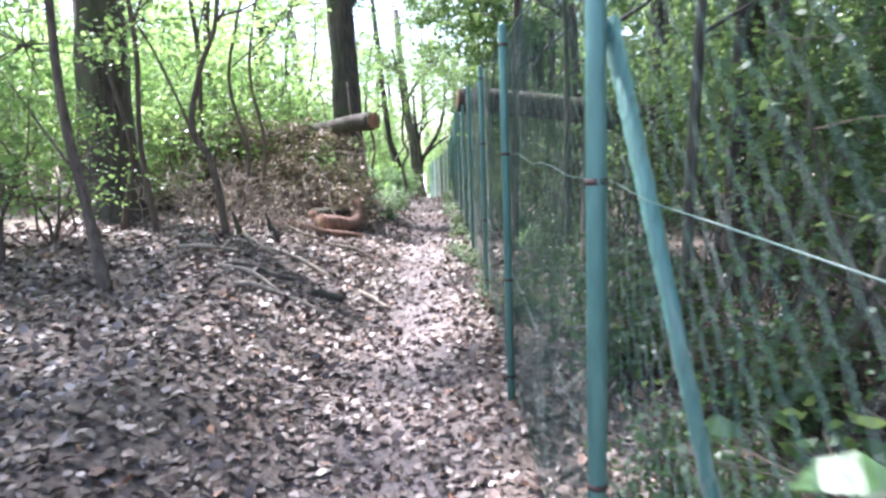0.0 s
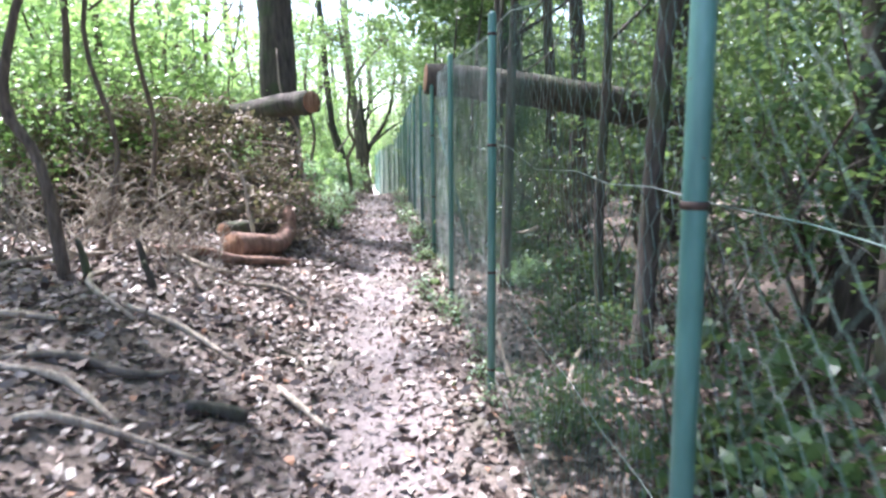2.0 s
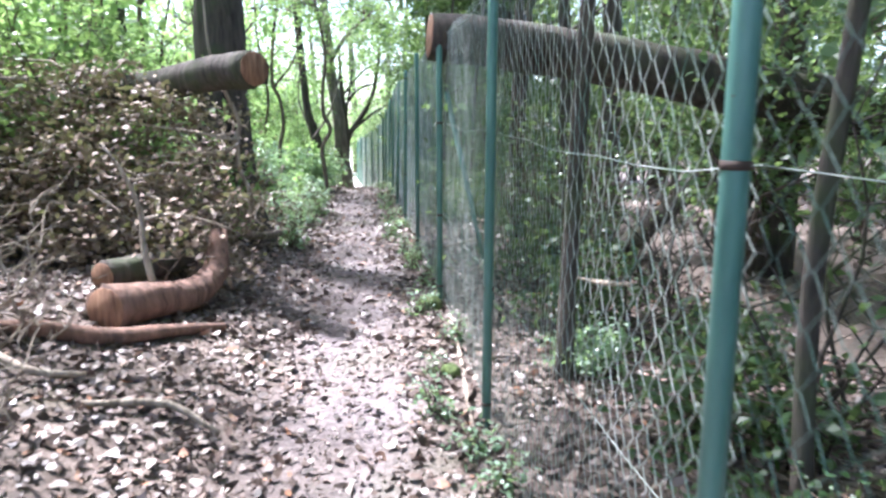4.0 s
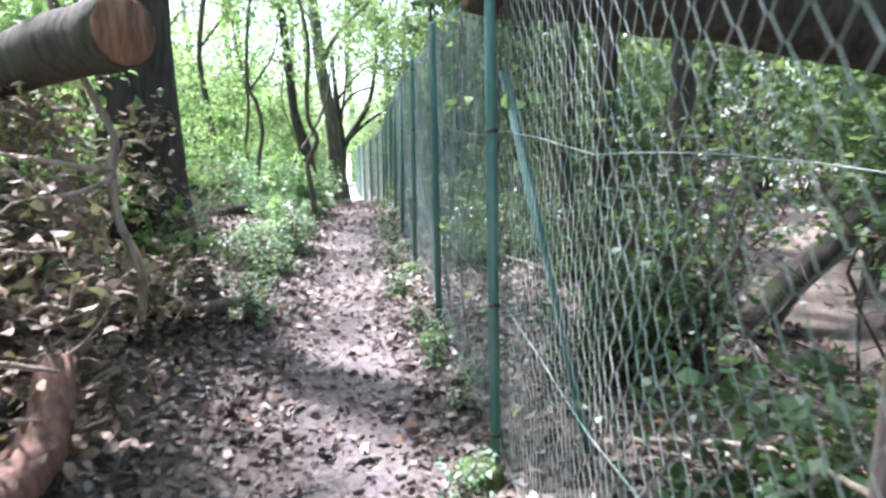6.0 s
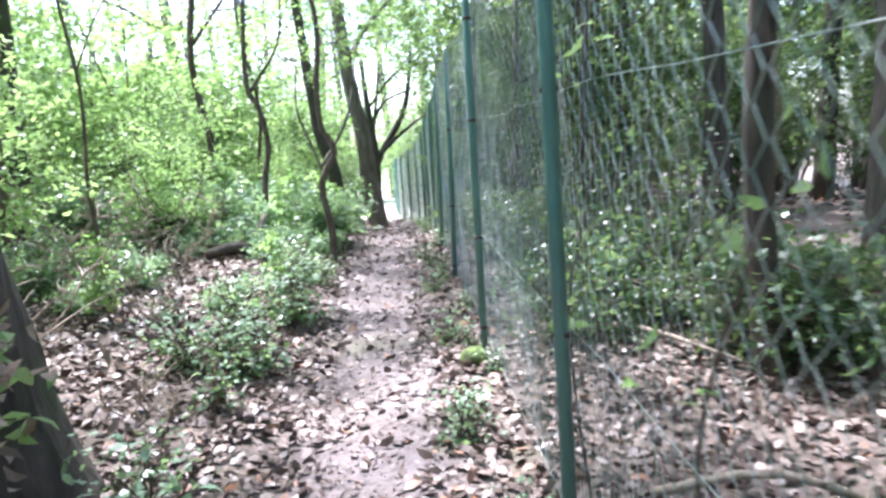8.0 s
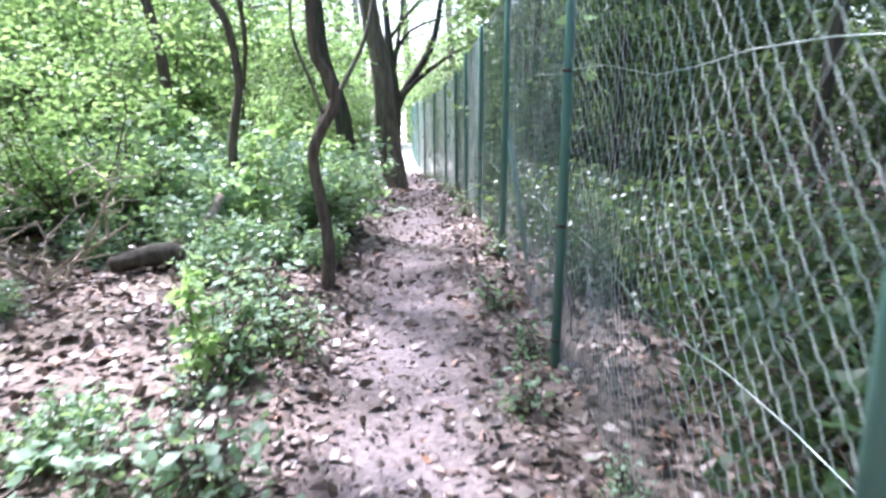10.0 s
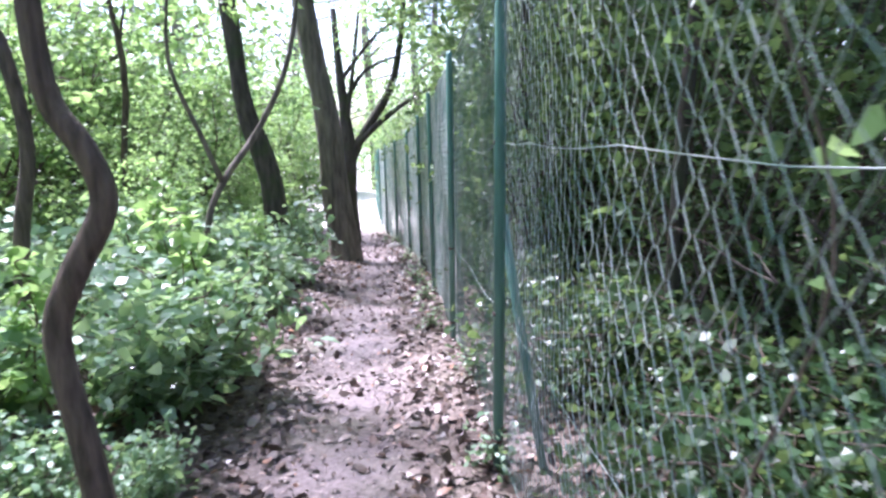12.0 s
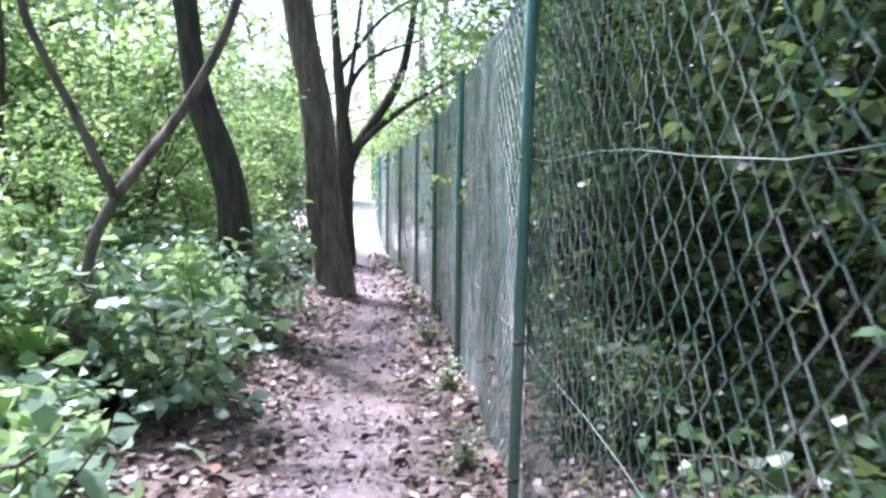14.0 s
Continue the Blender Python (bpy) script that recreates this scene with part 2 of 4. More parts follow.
def make_fence():
    fence = thing("fence", (FX, 0, ground_z(FX, 0)), "long green chain-link fence on painted steel posts beside the path", "fence")
    fence.location = (0, 0, 0)
    for y in POSTS:
        x, b = fence_x(y), ground_z(fence_x(y), y)
        lean = LEAN_OUT.get(y, rnd.uniform(-0.01, 0.01))
        buf = Buf()
        top = Vector((x + lean, y + rnd.uniform(-0.01, 0.01), b + FENCE_H))
        buf.tube([(x, y, b - 0.15), top, top + Vector((0, 0, 0.012)), top + Vector((0, 0, 0.02))], [0.0195, 0.0195, 0.0165, 0.007], 14)
        post = part("post", buf, M_PAINT, fence, "round post in chipped blue-green paint")
        for h in (0.12, 0.6, 1.2, 1.7):
            cl = Buf()
            c = Vector((x + lean * h / FENCE_H, y, b + h))
            cl.tube([c - Vector((0, 0, 0.007)), c + Vector((0, 0, 0.006))], 0.0215, 12)
            part("clamp", cl, M_RUST, post, "rusty wire clamp")
    # the brace of some posts leans to the far side
    for y, foot, h in ((0.55, 0.40, 1.5), (8.20, 0.40, 1.4), (15.63, 0.20, 0.95), (27.0, 0.4, 1.5)):
        x, b = fence_x(y), ground_z(fence_x(y), y)
        buf = Buf()
        buf.tube([(x + 0.03, y + 0.02, b + h), (x + foot, y + 0.10, b - 0.1)], 0.0175, 12)
        part("brace", buf, M_PAINT, fence, "slanting brace pole in blue-green paint")
    # the chain links: zigzag wires, hooked into one another
    half = 0.0385
    for a, c in zip(POSTS[:-1], POSTS[1:]):
        r = 0.0010 if a < 4.5 else 0.0012 if a < 13 else 0.0011 if a < 17 else 0.0021
        if a > 37:
            break
        near = a < 15
        h2 = half
        cols, rows = int((c - a) / h2), int(FENCE_H / h2)
        sides = 3
        v, f = [], []
        sag = rnd.uniform(0.2, 1.0)
        for i in range(cols):
            ring = []
            for j in range(rows + 1):
                y = a + (i + (j + i) % 2) * h2 * (c - a) / (cols * h2)
                t = (y - a) / (c - a)
                z = ground_z(fence_x(y), y) + 0.0 + j * h2
                x = fence_x(y) + 0.032 + 0.035 * sag * math.sin(math.pi * t) * noise.noise(Vector((y * 0.9, z * 1.3, 5))) * 2 + 0.006 * noise.noise(Vector((y * 9, z * 5, 8)))
                x += 0.003 * (1 if (j + i) % 2 else -1)
                y2 = y + 0.03 * sag * noise.noise(Vector((y * 1.5, z * 2, 11))) + 0.008 * noise.noise(Vector((y * 8, z * 7, 2)))
                ring.append((x, y2, z))
            base = len(v)
            for (x, y, z) in ring:
                v += [(x + r * 1.2, y, z), (x - r * 0.6, y + r, z), (x - r * 0.6, y - r, z)] if near else [(x + r, y, z), (x - r, y + 1.4 * r, z), (x - r, y - 1.4 * r, z)]
            for j in range(rows):
                o = base + 3 * j
                f += [(o, o + 1, o + 4, o + 3), (o + 1, o + 2, o + 5, o + 4), (o + 2, o, o + 3, o + 5)]
        me = bpy.data.meshes.new("chain_link")
        me.from_pydata(v, [], f)
        # panels past 17 m take the wire with sunlight in its colour
        me.materials.append(M_WIRE_SUNLIT if a > 17 else M_WIRE if 4.5 < a < 15 else M_WIRE_DARK)
        part("chain_link", me, M_WIRE, fence, "sagging chain-link netting of woven green wire", kind="stuff")
        for h in (0.04, 0.6, 1.2, FENCE_H - 0.02):
            w = Buf()
            pts = []
            for k in range(9):
                y = a + (c - a) * k / 8
                pts.append((fence_x(y) + 0.029, y, ground_z(fence_x(y), y) + h - 0.02 * math.sin(math.pi * k / 8)))
            w.tube(pts, 0.0012 if h < 1.5 else 0.003, 5)
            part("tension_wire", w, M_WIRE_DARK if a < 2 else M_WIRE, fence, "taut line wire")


make_fence()


# ---- trees and bushes ----
def bent(p0, p1, n=6, amp=0.05):
    p0, p1 = Vector(p0), Vector(p1)
    out = []
    for i in range(n + 1):
        t = i / n
        o = Vector((rnd.uniform(-1, 1), rnd.uniform(-1, 1), rnd.uniform(-0.5, 0.5))) * amp * (math.sin(math.pi * t) + 0.2)
        out.append(p0.lerp(p1, t) + (o if 0 < i < n else Vector()))
    return out


def smooth_line(pts, n=4):
    """A smooth line through the points."""
    pts = [Vector(p) for p in pts]
    q = [pts[0] * 2 - pts[1]] + pts + [pts[-1] * 2 - pts[-2]]
    out = []
    for i in range(1, len(q) - 2):
        for k in range(n):
            t = k / n
            a, b, c, d = q[i - 1], q[i], q[i + 1], q[i + 2]
            out.append(0.5 * ((2 * b) + (c - a) * t + (2 * a - 5 * b + 4 * c - d) * t * t + (3 * b - a - 3 * c + d) * t ** 3))
    return out + [pts[-1]]


def leaf_cloud(buf, centres, radius, count, size, droop=0.4, flat=0.5):
    """Leaves in sprays round the given twig ends."""
    c = np.asarray(centres, float)
    pick = c[rng.integers(0, len(c), count)]
    off = rng.normal(0, 1, (count, 3)) * radius * np.array([1, 1, flat])
    d = rng.normal(0, 1, (count, 3))
    d[:, 2] = d[:, 2] * 0.4 - droop
    side = rng.normal(0, 1, (count, 3))
    side[:, 2] *= 0.35
    L = size * rng.uniform(0.6, 1.3, count)
    buf.leaves(pick + off, d, side, L, L * rng.uniform(0.4, 0.6, count))


def tree(at, line, radii, label, limbs=(), crown=None, leaf=M_GREEN, wood=M_BARK2, group="", name="tree", sides=12, wobble=0.25, category="tree"):
    """line: points of the trunk in the world; limbs: (points, r0, r1); crown: list of (centre, spread, count, size)."""
    t = thing(name, at, label, category, group)
    o = Vector(at)
    pts = smooth_line(line)
    rr = np.interp(np.linspace(0, 1, len(pts)), np.linspace(0, 1, len(radii)), radii)
    b = Buf()
    b.tube([p - o for p in pts], rr, sides, wobble=wobble)
    part("trunk", b, wood, t)
    for lp, r0, r1 in limbs:
        lp = smooth_line(lp, 3)
        b = Buf()
        b.tube([p - o for p in lp], np.linspace(r0, r1, len(lp)), 7, wobble=0.2)
        part("limb", b, wood, t)
    if crown:
        b = Buf()
        tw = Buf()
        for c, spread, count, size in crown:
            ends = [Vector(c) - o + Vector((rnd.gauss(0, 1), rnd.gauss(0, 1), rnd.gauss(0, 0.6))) * spread for _ in range(max(4, count // 45))]
            for e in ends:
                s = Vector(c) - o
                tw.tube(bent(s + (s - e) * 0.1, e, 3, 0.04), [0.008, 0.006, 0.004, 0.002], 3, cap=False)
            leaf_cloud(b, ends, spread * 0.28, count, size)
        part("twigs", tw, M_TWIG, t, kind="stuff")
        part("crown", b, leaf, t, smooth=False, kind="stuff")
    return t


def bush(name, label, category, height, spread, count, size, leaf, stems=7, lean=0.3):
    """A bush round the origin: thin stems that fork, with sprays of leaves along their upper part."""
    t = thing(name, (0, 0, 0), label, category)
    b, lf, ends = Buf(), Buf(), []
    for _ in range(stems):
        st = Buf() if height > 1 else b
        a, s = rnd.uniform(0, 6.28), rnd.uniform(0.3, 1.0) * spread
        h = height * rnd.uniform(0.6, 1.0)
        top = Vector((math.cos(a) * s, math.sin(a) * s, h))
        line = bent((rnd.uniform(-0.05, 0.05), rnd.uniform(-0.05, 0.05), -0.08), top, 5, 0.07 * height)
        st.tube(line, np.linspace(0.006 + 0.006 * height, 0.002, len(line)), 5, cap=False)
        if height > 1:
            part("stem", st, M_TWIG, t)
        for k in range(2, len(line)):
            for _ in range(3):
                e = line[k] + Vector((rnd.gauss(0, 1), rnd.gauss(0, 1), rnd.gauss(0, 0.5))) * 0.28 * spread
                e.z = max(e.z, 0.04)
                b.tube(bent(line[k], e, 2, 0.02), [0.004, 0.003, 0.0015], 3, cap=False)
                ends.append(e)
                ends.append(e.lerp(line[k], 0.4))
    leaf_cloud(lf, ends, 0.11 * spread + 0.02, count, size)
    part("twigs" if height > 1 else "stems", b, M_TWIG, t, kind="stuff")
    part("foliage", lf, leaf, t, smooth=False, kind="stuff")
    return t


def scatter(src, places, group=""):
    """Copies of a thing at (x, y, turn, scale); the source itself goes to the first place."""
    for i, (x, y, turn, s) in enumerate(places):
        m = pose(x, y, ground_z(x, y) - 0.01, 0, 0, turn) @ Matrix.Scale(s, 4)
        if i:
            ob = copy_thing(src, Matrix.Identity(4))
            ob.matrix_basis = m
        else:
            ob = src
            first = m
        if group:
            ob["group"] = group
    src.matrix_basis = first


def gz(x, y, dz=0.0):
    return (x, y, ground_z(x, y) + dz)


# the large trunks beside the path
tree(gz(-3.24, 6.45), [gz(-3.24, 6.45, -0.1), gz(-3.24, 6.45, 0.3), (-3.24, 6.45, 1.8), (-3.26, 6.55, 3.8), (-3.26, 6.65, 7.5)], [0.42, 0.30, 0.26, 0.24, 0.20],
     "thick old tree with dark furrowed bark on the leafy bank", wood=M_BARK, sides=20,
     # high limbs and crowns added above the view to shade the ground
     limbs=[([(-3.3, 6.5, 3.9), (-3.4, 5.2, 4.9), (-3.2, 3.9, 5.4), (-2.4, 2.8, 5.6)], 0.10, 0.03), ([(-3.4, 5.2, 4.9), (-2.2, 5.0, 5.4), (-1.0, 4.9, 5.7), (-0.4, 5.5, 5.8)], 0.06, 0.02), ([(-3.4, 5.2, 4.9), (-4.2, 4.0, 5.2), (-4.4, 3.0, 5.3)], 0.07, 0.02)], crown=[((-3.9, 5.0, 5.0), 0.9, 1500, 0.12), ((-3.3, 3.7, 5.5), 0.8, 1500, 0.13), ((-2.3, 2.7, 5.6), 0.8, 1500, 0.13), ((-4.3, 3.0, 5.2), 0.8, 1500, 0.13), ((-1.0, 4.5, 5.7), 0.6, 1000, 0.14), ((-0.5, 5.6, 5.8), 0.6, 900, 0.14)])
tree(gz(-1.23, 10.2), [gz(-1.23, 10.2, -0.1), gz(-1.23, 10.2, 0.3), (-1.25, 10.2, 1.2), (-1.30, 10.25, 3.2), (-1.35, 10.3, 7)], [0.42, 0.27, 0.225, 0.20, 0.17],
     "thick straight tree with brown furrowed bark beside the path", wood=M_BARK, sides=20,
     limbs=[([(-1.3, 10.2, 3.2), (-0.9, 10.4, 3.9), (-0.2, 10.8, 4.6)], 0.07, 0.03)], crown=[((-0.4, 10.8, 4.6), 0.7, 700, 0.09), ((-2.3, 11.3, 4.4), 0.9, 1200, 0.09)])
tree(gz(-0.75, 22.6), [gz(-0.76, 22.6, -0.1), gz(-0.73, 22.6, 0.2), (-0.81, 22.6, 0.72), (-0.89, 22.6, 1.72), (-1.11, 22.6, 3.12), (-1.33, 22.7, 6.12)], [0.31, 0.22, 0.175, 0.155, 0.14, 0.10],
     "tall leaning tree with grey-brown furrowed bark at the path's edge", sides=18,
     limbs=[([(-1.11, 22.6, 3.02), (-0.63, 22.3, 3.72), (0.07, 22, 4.32)], 0.07, 0.03)], crown=[((-0.23, 22.3, 4.32), 1.0, 1500, 0.1), ((-1.83, 22.6, 4.52), 1.1, 1500, 0.1)])
tree(gz(-0.9, 25.75), [gz(-0.9, 25.75, -0.1), (-0.88, 25.75, 0.2), (-0.83, 25.75, 1.1), (-0.9, 25.75, 2), (-1, 25.75, 3.6)], [0.22, 0.17, 0.13, 0.09, 0.05],
     "dark forked tree with spreading limbs beyond the leaning one",
     limbs=[([(-0.81, 25.75, 0.95), (-0.55, 25.75, 1.45), (-0.05, 25.65, 2.2), (0.15, 25.55, 3), (0.25, 25.45, 3.8)], 0.10, 0.04),
            ([(-0.75, 25.75, 1.15), (-0.35, 25.65, 1.55), (0.2, 25.55, 1.95), (0.85, 25.45, 2.3)], 0.07, 0.02),
            ([(-0.87, 25.75, 2), (-0.45, 25.65, 2.55), (0.25, 25.45, 2.8)], 0.05, 0.015),
            ([(-0.87, 25.75, 1.5), (-0.7, 25.65, 2.5), (-0.55, 25.55, 3.5)], 0.05, 0.025),
            ([(-0.9, 25.75, 2.4), (-0.25, 25.65, 3.15), (0.45, 25.45, 3.5)], 0.04, 0.015)], wood=M_BARK,
     crown=[((0.55, 25.35, 3.4), 0.8, 1200, 0.09), ((-0.35, 25.55, 4), 0.9, 1200, 0.09), ((1.45, 25.15, 2.8), 0.8, 1200, 0.09)])

# added tree whose high limbs keep the sun off the path
tree(gz(-4.2, 15.9), [gz(-4.2, 15.9, -0.1), (-4.2, 15.9, 1.5), (-4.1, 15.9, 4.0), (-4.0, 16.0, 6.5)], [0.24, 0.16, 0.13, 0.07],
     "tall dark tree added for shade, its limbs reaching over the undergrowth", wood=M_BARK, leaf=M_EVER, sides=14,
     limbs=[([(-4.1, 15.9, 4.0), (-3.0, 15.6, 5.0), (-1.5, 15.2, 5.5)], 0.07, 0.02), ([(-4.1, 15.9, 4.2), (-3.2, 16.6, 5.1), (-1.9, 17.0, 5.6)], 0.06, 0.02)],
     crown=[((-1.6, 15.7, 5.6), 0.5, 700, 0.14), ((-1.5, 14.6, 5.5), 0.45, 600, 0.14), ((-2.1, 17.0, 5.6), 0.5, 500, 0.14)])

# thin and crooked trees
tree(gz(-0.72, 14.92), [gz(-0.72, 14.92, -0.1), (-0.69, 14.92, 0.36), (-0.71, 14.92, 0.60), (-0.75, 14.92, 0.90), (-0.70, 14.92, 1.05), (-0.61, 14.92, 1.22), (-0.64, 14.92, 1.35), (-0.715, 14.92, 1.50), (-0.72, 14.92, 1.88), (-0.69, 15, 2.5), (-0.9, 15.1, 3.6)],
     [0.050, 0.038, 0.034, 0.033, 0.032, 0.031, 0.030, 0.029, 0.026, 0.023, 0.018], "thin crooked tree with an S-shaped bend beside the path", wood=M_TWIG,
     crown=[((-0.9, 15, 3.2), 0.6, 900, 0.08)])
tree(gz(-1.640, 16.4), [gz(-1.660, 16.4, -0.1), (-1.620, 16.4, 0.9), (-1.540, 16.4, 1.35), (-1.600, 16.4, 1.8), (-1.720, 16.4, 2.1), (-1.660, 16.4, 3.0), (-1.440, 16.5, 4.2)], [0.045, 0.036, 0.032, 0.030, 0.029, 0.026, 0.015],
     "thin crooked tree with brown bark among the undergrowth", wood=M_TWIG, limbs=[([(-1.68, 16.4, 2.0), (-1.3, 16.3, 2.5), (-1.2, 16.2, 3.1)], 0.02, 0.008)],
     crown=[((-1.6, 16.4, 3.4), 0.7, 550, 0.08)])
tree(gz(-1.55, 20.8), [gz(-1.25, 20.6, -0.1), (-1.3, 20.6, 0.9), (-1.5, 20.6, 1.7), (-1.6, 20.6, 2.6), (-1.95, 20.6, 7)], [0.15, 0.12, 0.10, 0.09, 0.07], "dark leaning tree in the undergrowth", wood=M_BARK,
     crown=[((-1.8, 20.5, 4), 0.9, 1200, 0.09)])
tree(gz(-1.38, 18.2), [gz(-1.38, 18.2, -0.08), (-1.32, 18.25, 0.75), (-1.20, 18.3, 1.07), (-0.95, 18.45, 1.45), (-0.72, 18.6, 2.0), (-0.6, 18.8, 2.9)], [0.028, 0.024, 0.024, 0.023, 0.020, 0.012],
     "thin slanting tree with a forked stem over the undergrowth", wood=M_BARK2, limbs=[([(-1.2, 18.3, 1.05), (-1.3, 18.2, 1.4), (-1.45, 18.1, 1.9), (-1.4, 18.1, 2.5)], 0.022, 0.01)],
     crown=[((-0.9, 18.8, 2.9), 0.5, 450, 0.07), ((-1.5, 18.2, 2.6), 0.45, 400, 0.07)])
tree(gz(-1.88, 3.46), [gz(-1.85, 3.46, -0.08), (-2.01, 3.6, 0.8), (-2.12, 3.63, 1.42), (-2.17, 3.69, 2.2), (-2.2, 3.69, 3.65)], [0.045, 0.032, 0.028, 0.025, 0.015],
     "slender dark sapling rising from the leaf litter", wood=M_TWIG, limbs=[([(-2.04, 3.6, 0.97), (-2.37, 3.8, 1.31), (-2.82, 4.13, 1.75)], 0.012, 0.005)], crown=[((-2.48, 3.91, 1.86), 0.45, 500, 0.06)])
tree(gz(-1.72, 5.36), [gz(-1.7, 5.36, -0.06), (-1.79, 5.36, 1.03), (-1.95, 5.36, 1.36), (-1.84, 5.36, 1.86), (-1.65, 5.36, 2.37), (-1.7, 5.47, 3.42)], [0.04, 0.03, 0.027, 0.022, 0.018, 0.01],
     "slender forked sapling with brown bark on the bank", wood=M_TWIG,
     limbs=[([(-1.95, 5.36, 1.33), (-2.09, 5.36, 1.7), (-2.32, 5.47, 2.14), (-2.59, 5.58, 2.53)], 0.016, 0.007), ([(-1.65, 5.36, 2.31), (-1.31, 5.36, 2.42), (-1.09, 5.47, 2.76)], 0.012, 0.005)],
     leaf=M_BRIGHT, crown=[((-2.5, 5.8, 2.4), 0.4, 380, 0.075), ((-1.9, 6.0, 2.9), 0.4, 260, 0.075)])


# ---- fallen wood ----
def log(name, label, line, radii, mat, cut=None, sides=14, category="log", wobble=0.2):
    ob = Buf()
    pts = smooth_line(line, 3)
    o = Vector(pts[0])
    rr = np.interp(np.linspace(0, 1, len(pts)), np.linspace(0, 1, len(radii)), radii)
    ob.tube([p - o for p in pts], rr, sides, wobble=wobble)
    t = thing(name, o, label, category)
    part("bark", ob, mat, t)
    if cut:
        c = Buf()
        d = (pts[0] - pts[1]).normalized()
        c.tube([d * 0.001, d * 0.006], [rr[0] * 0.93, rr[0] * 0.9], sides)
        part("cut_end", c, cut, t, "sawn end showing orange-brown wood")
    return t


log("fallen_log", "sawn trunk lying high across broken branches beside the path", [(-0.64, 8.22, 1.56), (-0.95, 8.5, 1.55), (-1.6, 9.0, 1.47), (-2.6, 9.7, 1.42), (-3.8, 10.4, 1.2)], [0.115, 0.115, 0.11, 0.1, 0.08], M_BARK, M_CUT)
log("fallen_log", "sawn dark trunk resting on branches behind the fence", [(0.47, 8.32, 1.80), (0.9, 8.35, 1.77), (1.7, 8.35, 1.67), (2.6, 8.4, 1.52), (3.8, 8.6, 1.35), (6, 9, 0.7)], [0.15, 0.16, 0.17, 0.18, 0.18, 0.18], M_BARK, M_CUT, 18)
log("sawn_log", "short curved orange-brown log with a sawn end in the leaf litter", [gz(-1.16, 7.0, 0.09), gz(-1.06, 7.25, 0.09), gz(-0.93, 7.6, 0.10), gz(-0.86, 7.9, 0.2), gz(-0.86, 8.05, 0.42)], [0.115, 0.10, 0.09, 0.075, 0.05], M_ORANGE, M_CUT)
log("log", "dark barked log lying behind the orange log", [gz(-1.34, 7.45, 0.08), gz(-1.2, 7.75, 0.16), gz(-1.02, 8.1, 0.22)], [0.08, 0.08, 0.06], M_BARK, M_CUT)
log("forked_stick", "pale forked stick propped on the orange log", [gz(-1.06, 7.4, 0.12), gz(-1.12, 7.45, 0.32), gz(-1.14, 7.5, 0.48), gz(-1.2, 7.5, 0.65), gz(-1.32, 7.5, 0.8)], [0.02, 0.018, 0.016, 0.012, 0.008], M_DEAD, category="stick", sides=7)
log("stick", "pale bent stick above the orange log", [gz(-1.13, 7.5, 0.46), gz(-1.0, 7.55, 0.53), gz(-0.85, 7.65, 0.53), gz(-0.72, 7.75, 0.50)], [0.014, 0.012, 0.010, 0.006], M_DEAD, category="stick", sides=7)
log("branch", "long reddish branch lying in front of the orange log", [gz(-1.6, 6.3, 0.04), gz(-1.32, 6.64, 0.04), gz(-1.10, 6.82, 0.03), gz(-0.90, 7.08, 0.04), gz(-0.70, 7.36, 0.04)], [0.035, 0.042, 0.042, 0.034, 0.02], M_ORANGE, M_DEAD, category="branch", sides=10)
log("dead_branch", "crooked bare branch standing in the brush pile", [(-0.76, 8.5, 0.55), (-0.74, 8.5, 0.74), (-0.81, 8.5, 0.93), (-0.82, 8.5, 1.12), (-0.80, 8.5, 1.24), (-0.90, 8.5, 1.47), (-0.98, 8.5, 1.72), (-1.0, 8.5, 2.1)], [0.016, 0.017, 0.016, 0.019, 0.014, 0.011, 0.009, 0.006], M_DEAD, category="branch", sides=9)
log("dead_branch", "pale bare side branch across the brush pile", [(-0.80, 8.47, 1.12), (-0.88, 8.42, 1.13), (-0.97, 8.4, 1.15), (-1.14, 8.4, 1.18), (-1.5, 8.45, 1.22)], [0.012, 0.011, 0.010, 0.008, 0.004], M_DEAD, category="branch", sides=8)
log("dead_branch", "thin pale branch forking from the brush pile", [(-0.79, 8.44, 1.10), (-0.84, 8.36, 1.06), (-0.98, 8.35, 1.03), (-1.12, 8.35, 1.04), (-1.4, 8.3, 0.98)], [0.011, 0.010, 0.009, 0.008, 0.004], M_DEAD, category="branch", sides=8)
for a, c, e in (((-1.55, 5.6), (-1.45, 5.05), (-1.15, 4.85)), ((-1.25, 4.96), (-0.95, 4.9), (-0.63, 4.76)), ((-0.42, 4.62), (-0.3, 4.45), (-0.15, 4.28)), ((-1.32, 3.99), (-1.1, 4.0), (-0.85, 3.86)),
                ((-2.2, 5.5), (-2.0, 5.85), (-1.75, 6.3)), ((-0.95, 6.2), (-0.7, 6.35), (-0.5, 6.3)), ((-1.5, 6.5), (-1.2, 6.3), (-1.0, 6.45)), ((-1.9, 4.6), (-1.6, 4.5), (-1.3, 4.65))):
    log("stick", "broken stick lying in the leaf litter on the bank", [gz(*a, 0.03), gz(*c, 0.05), gz(*e, 0.02)], [0.013, 0.018, 0.010], M_DEAD, M_DEAD, category="stick", sides=7)
for x, y, h in ((-1.62, 5.45, 0.22), (-1.40, 5.75, 0.20), (-1.28, 5.5, 0.14)):
    log("stump", "short dark broken stem standing in the litter", [gz(x, y, -0.03), gz(x - 0.02, y, h * 0.5), gz(x - 0.05, y, h)], [0.028, 0.022, 0.014], M_BARK, category="stump", sides=8)
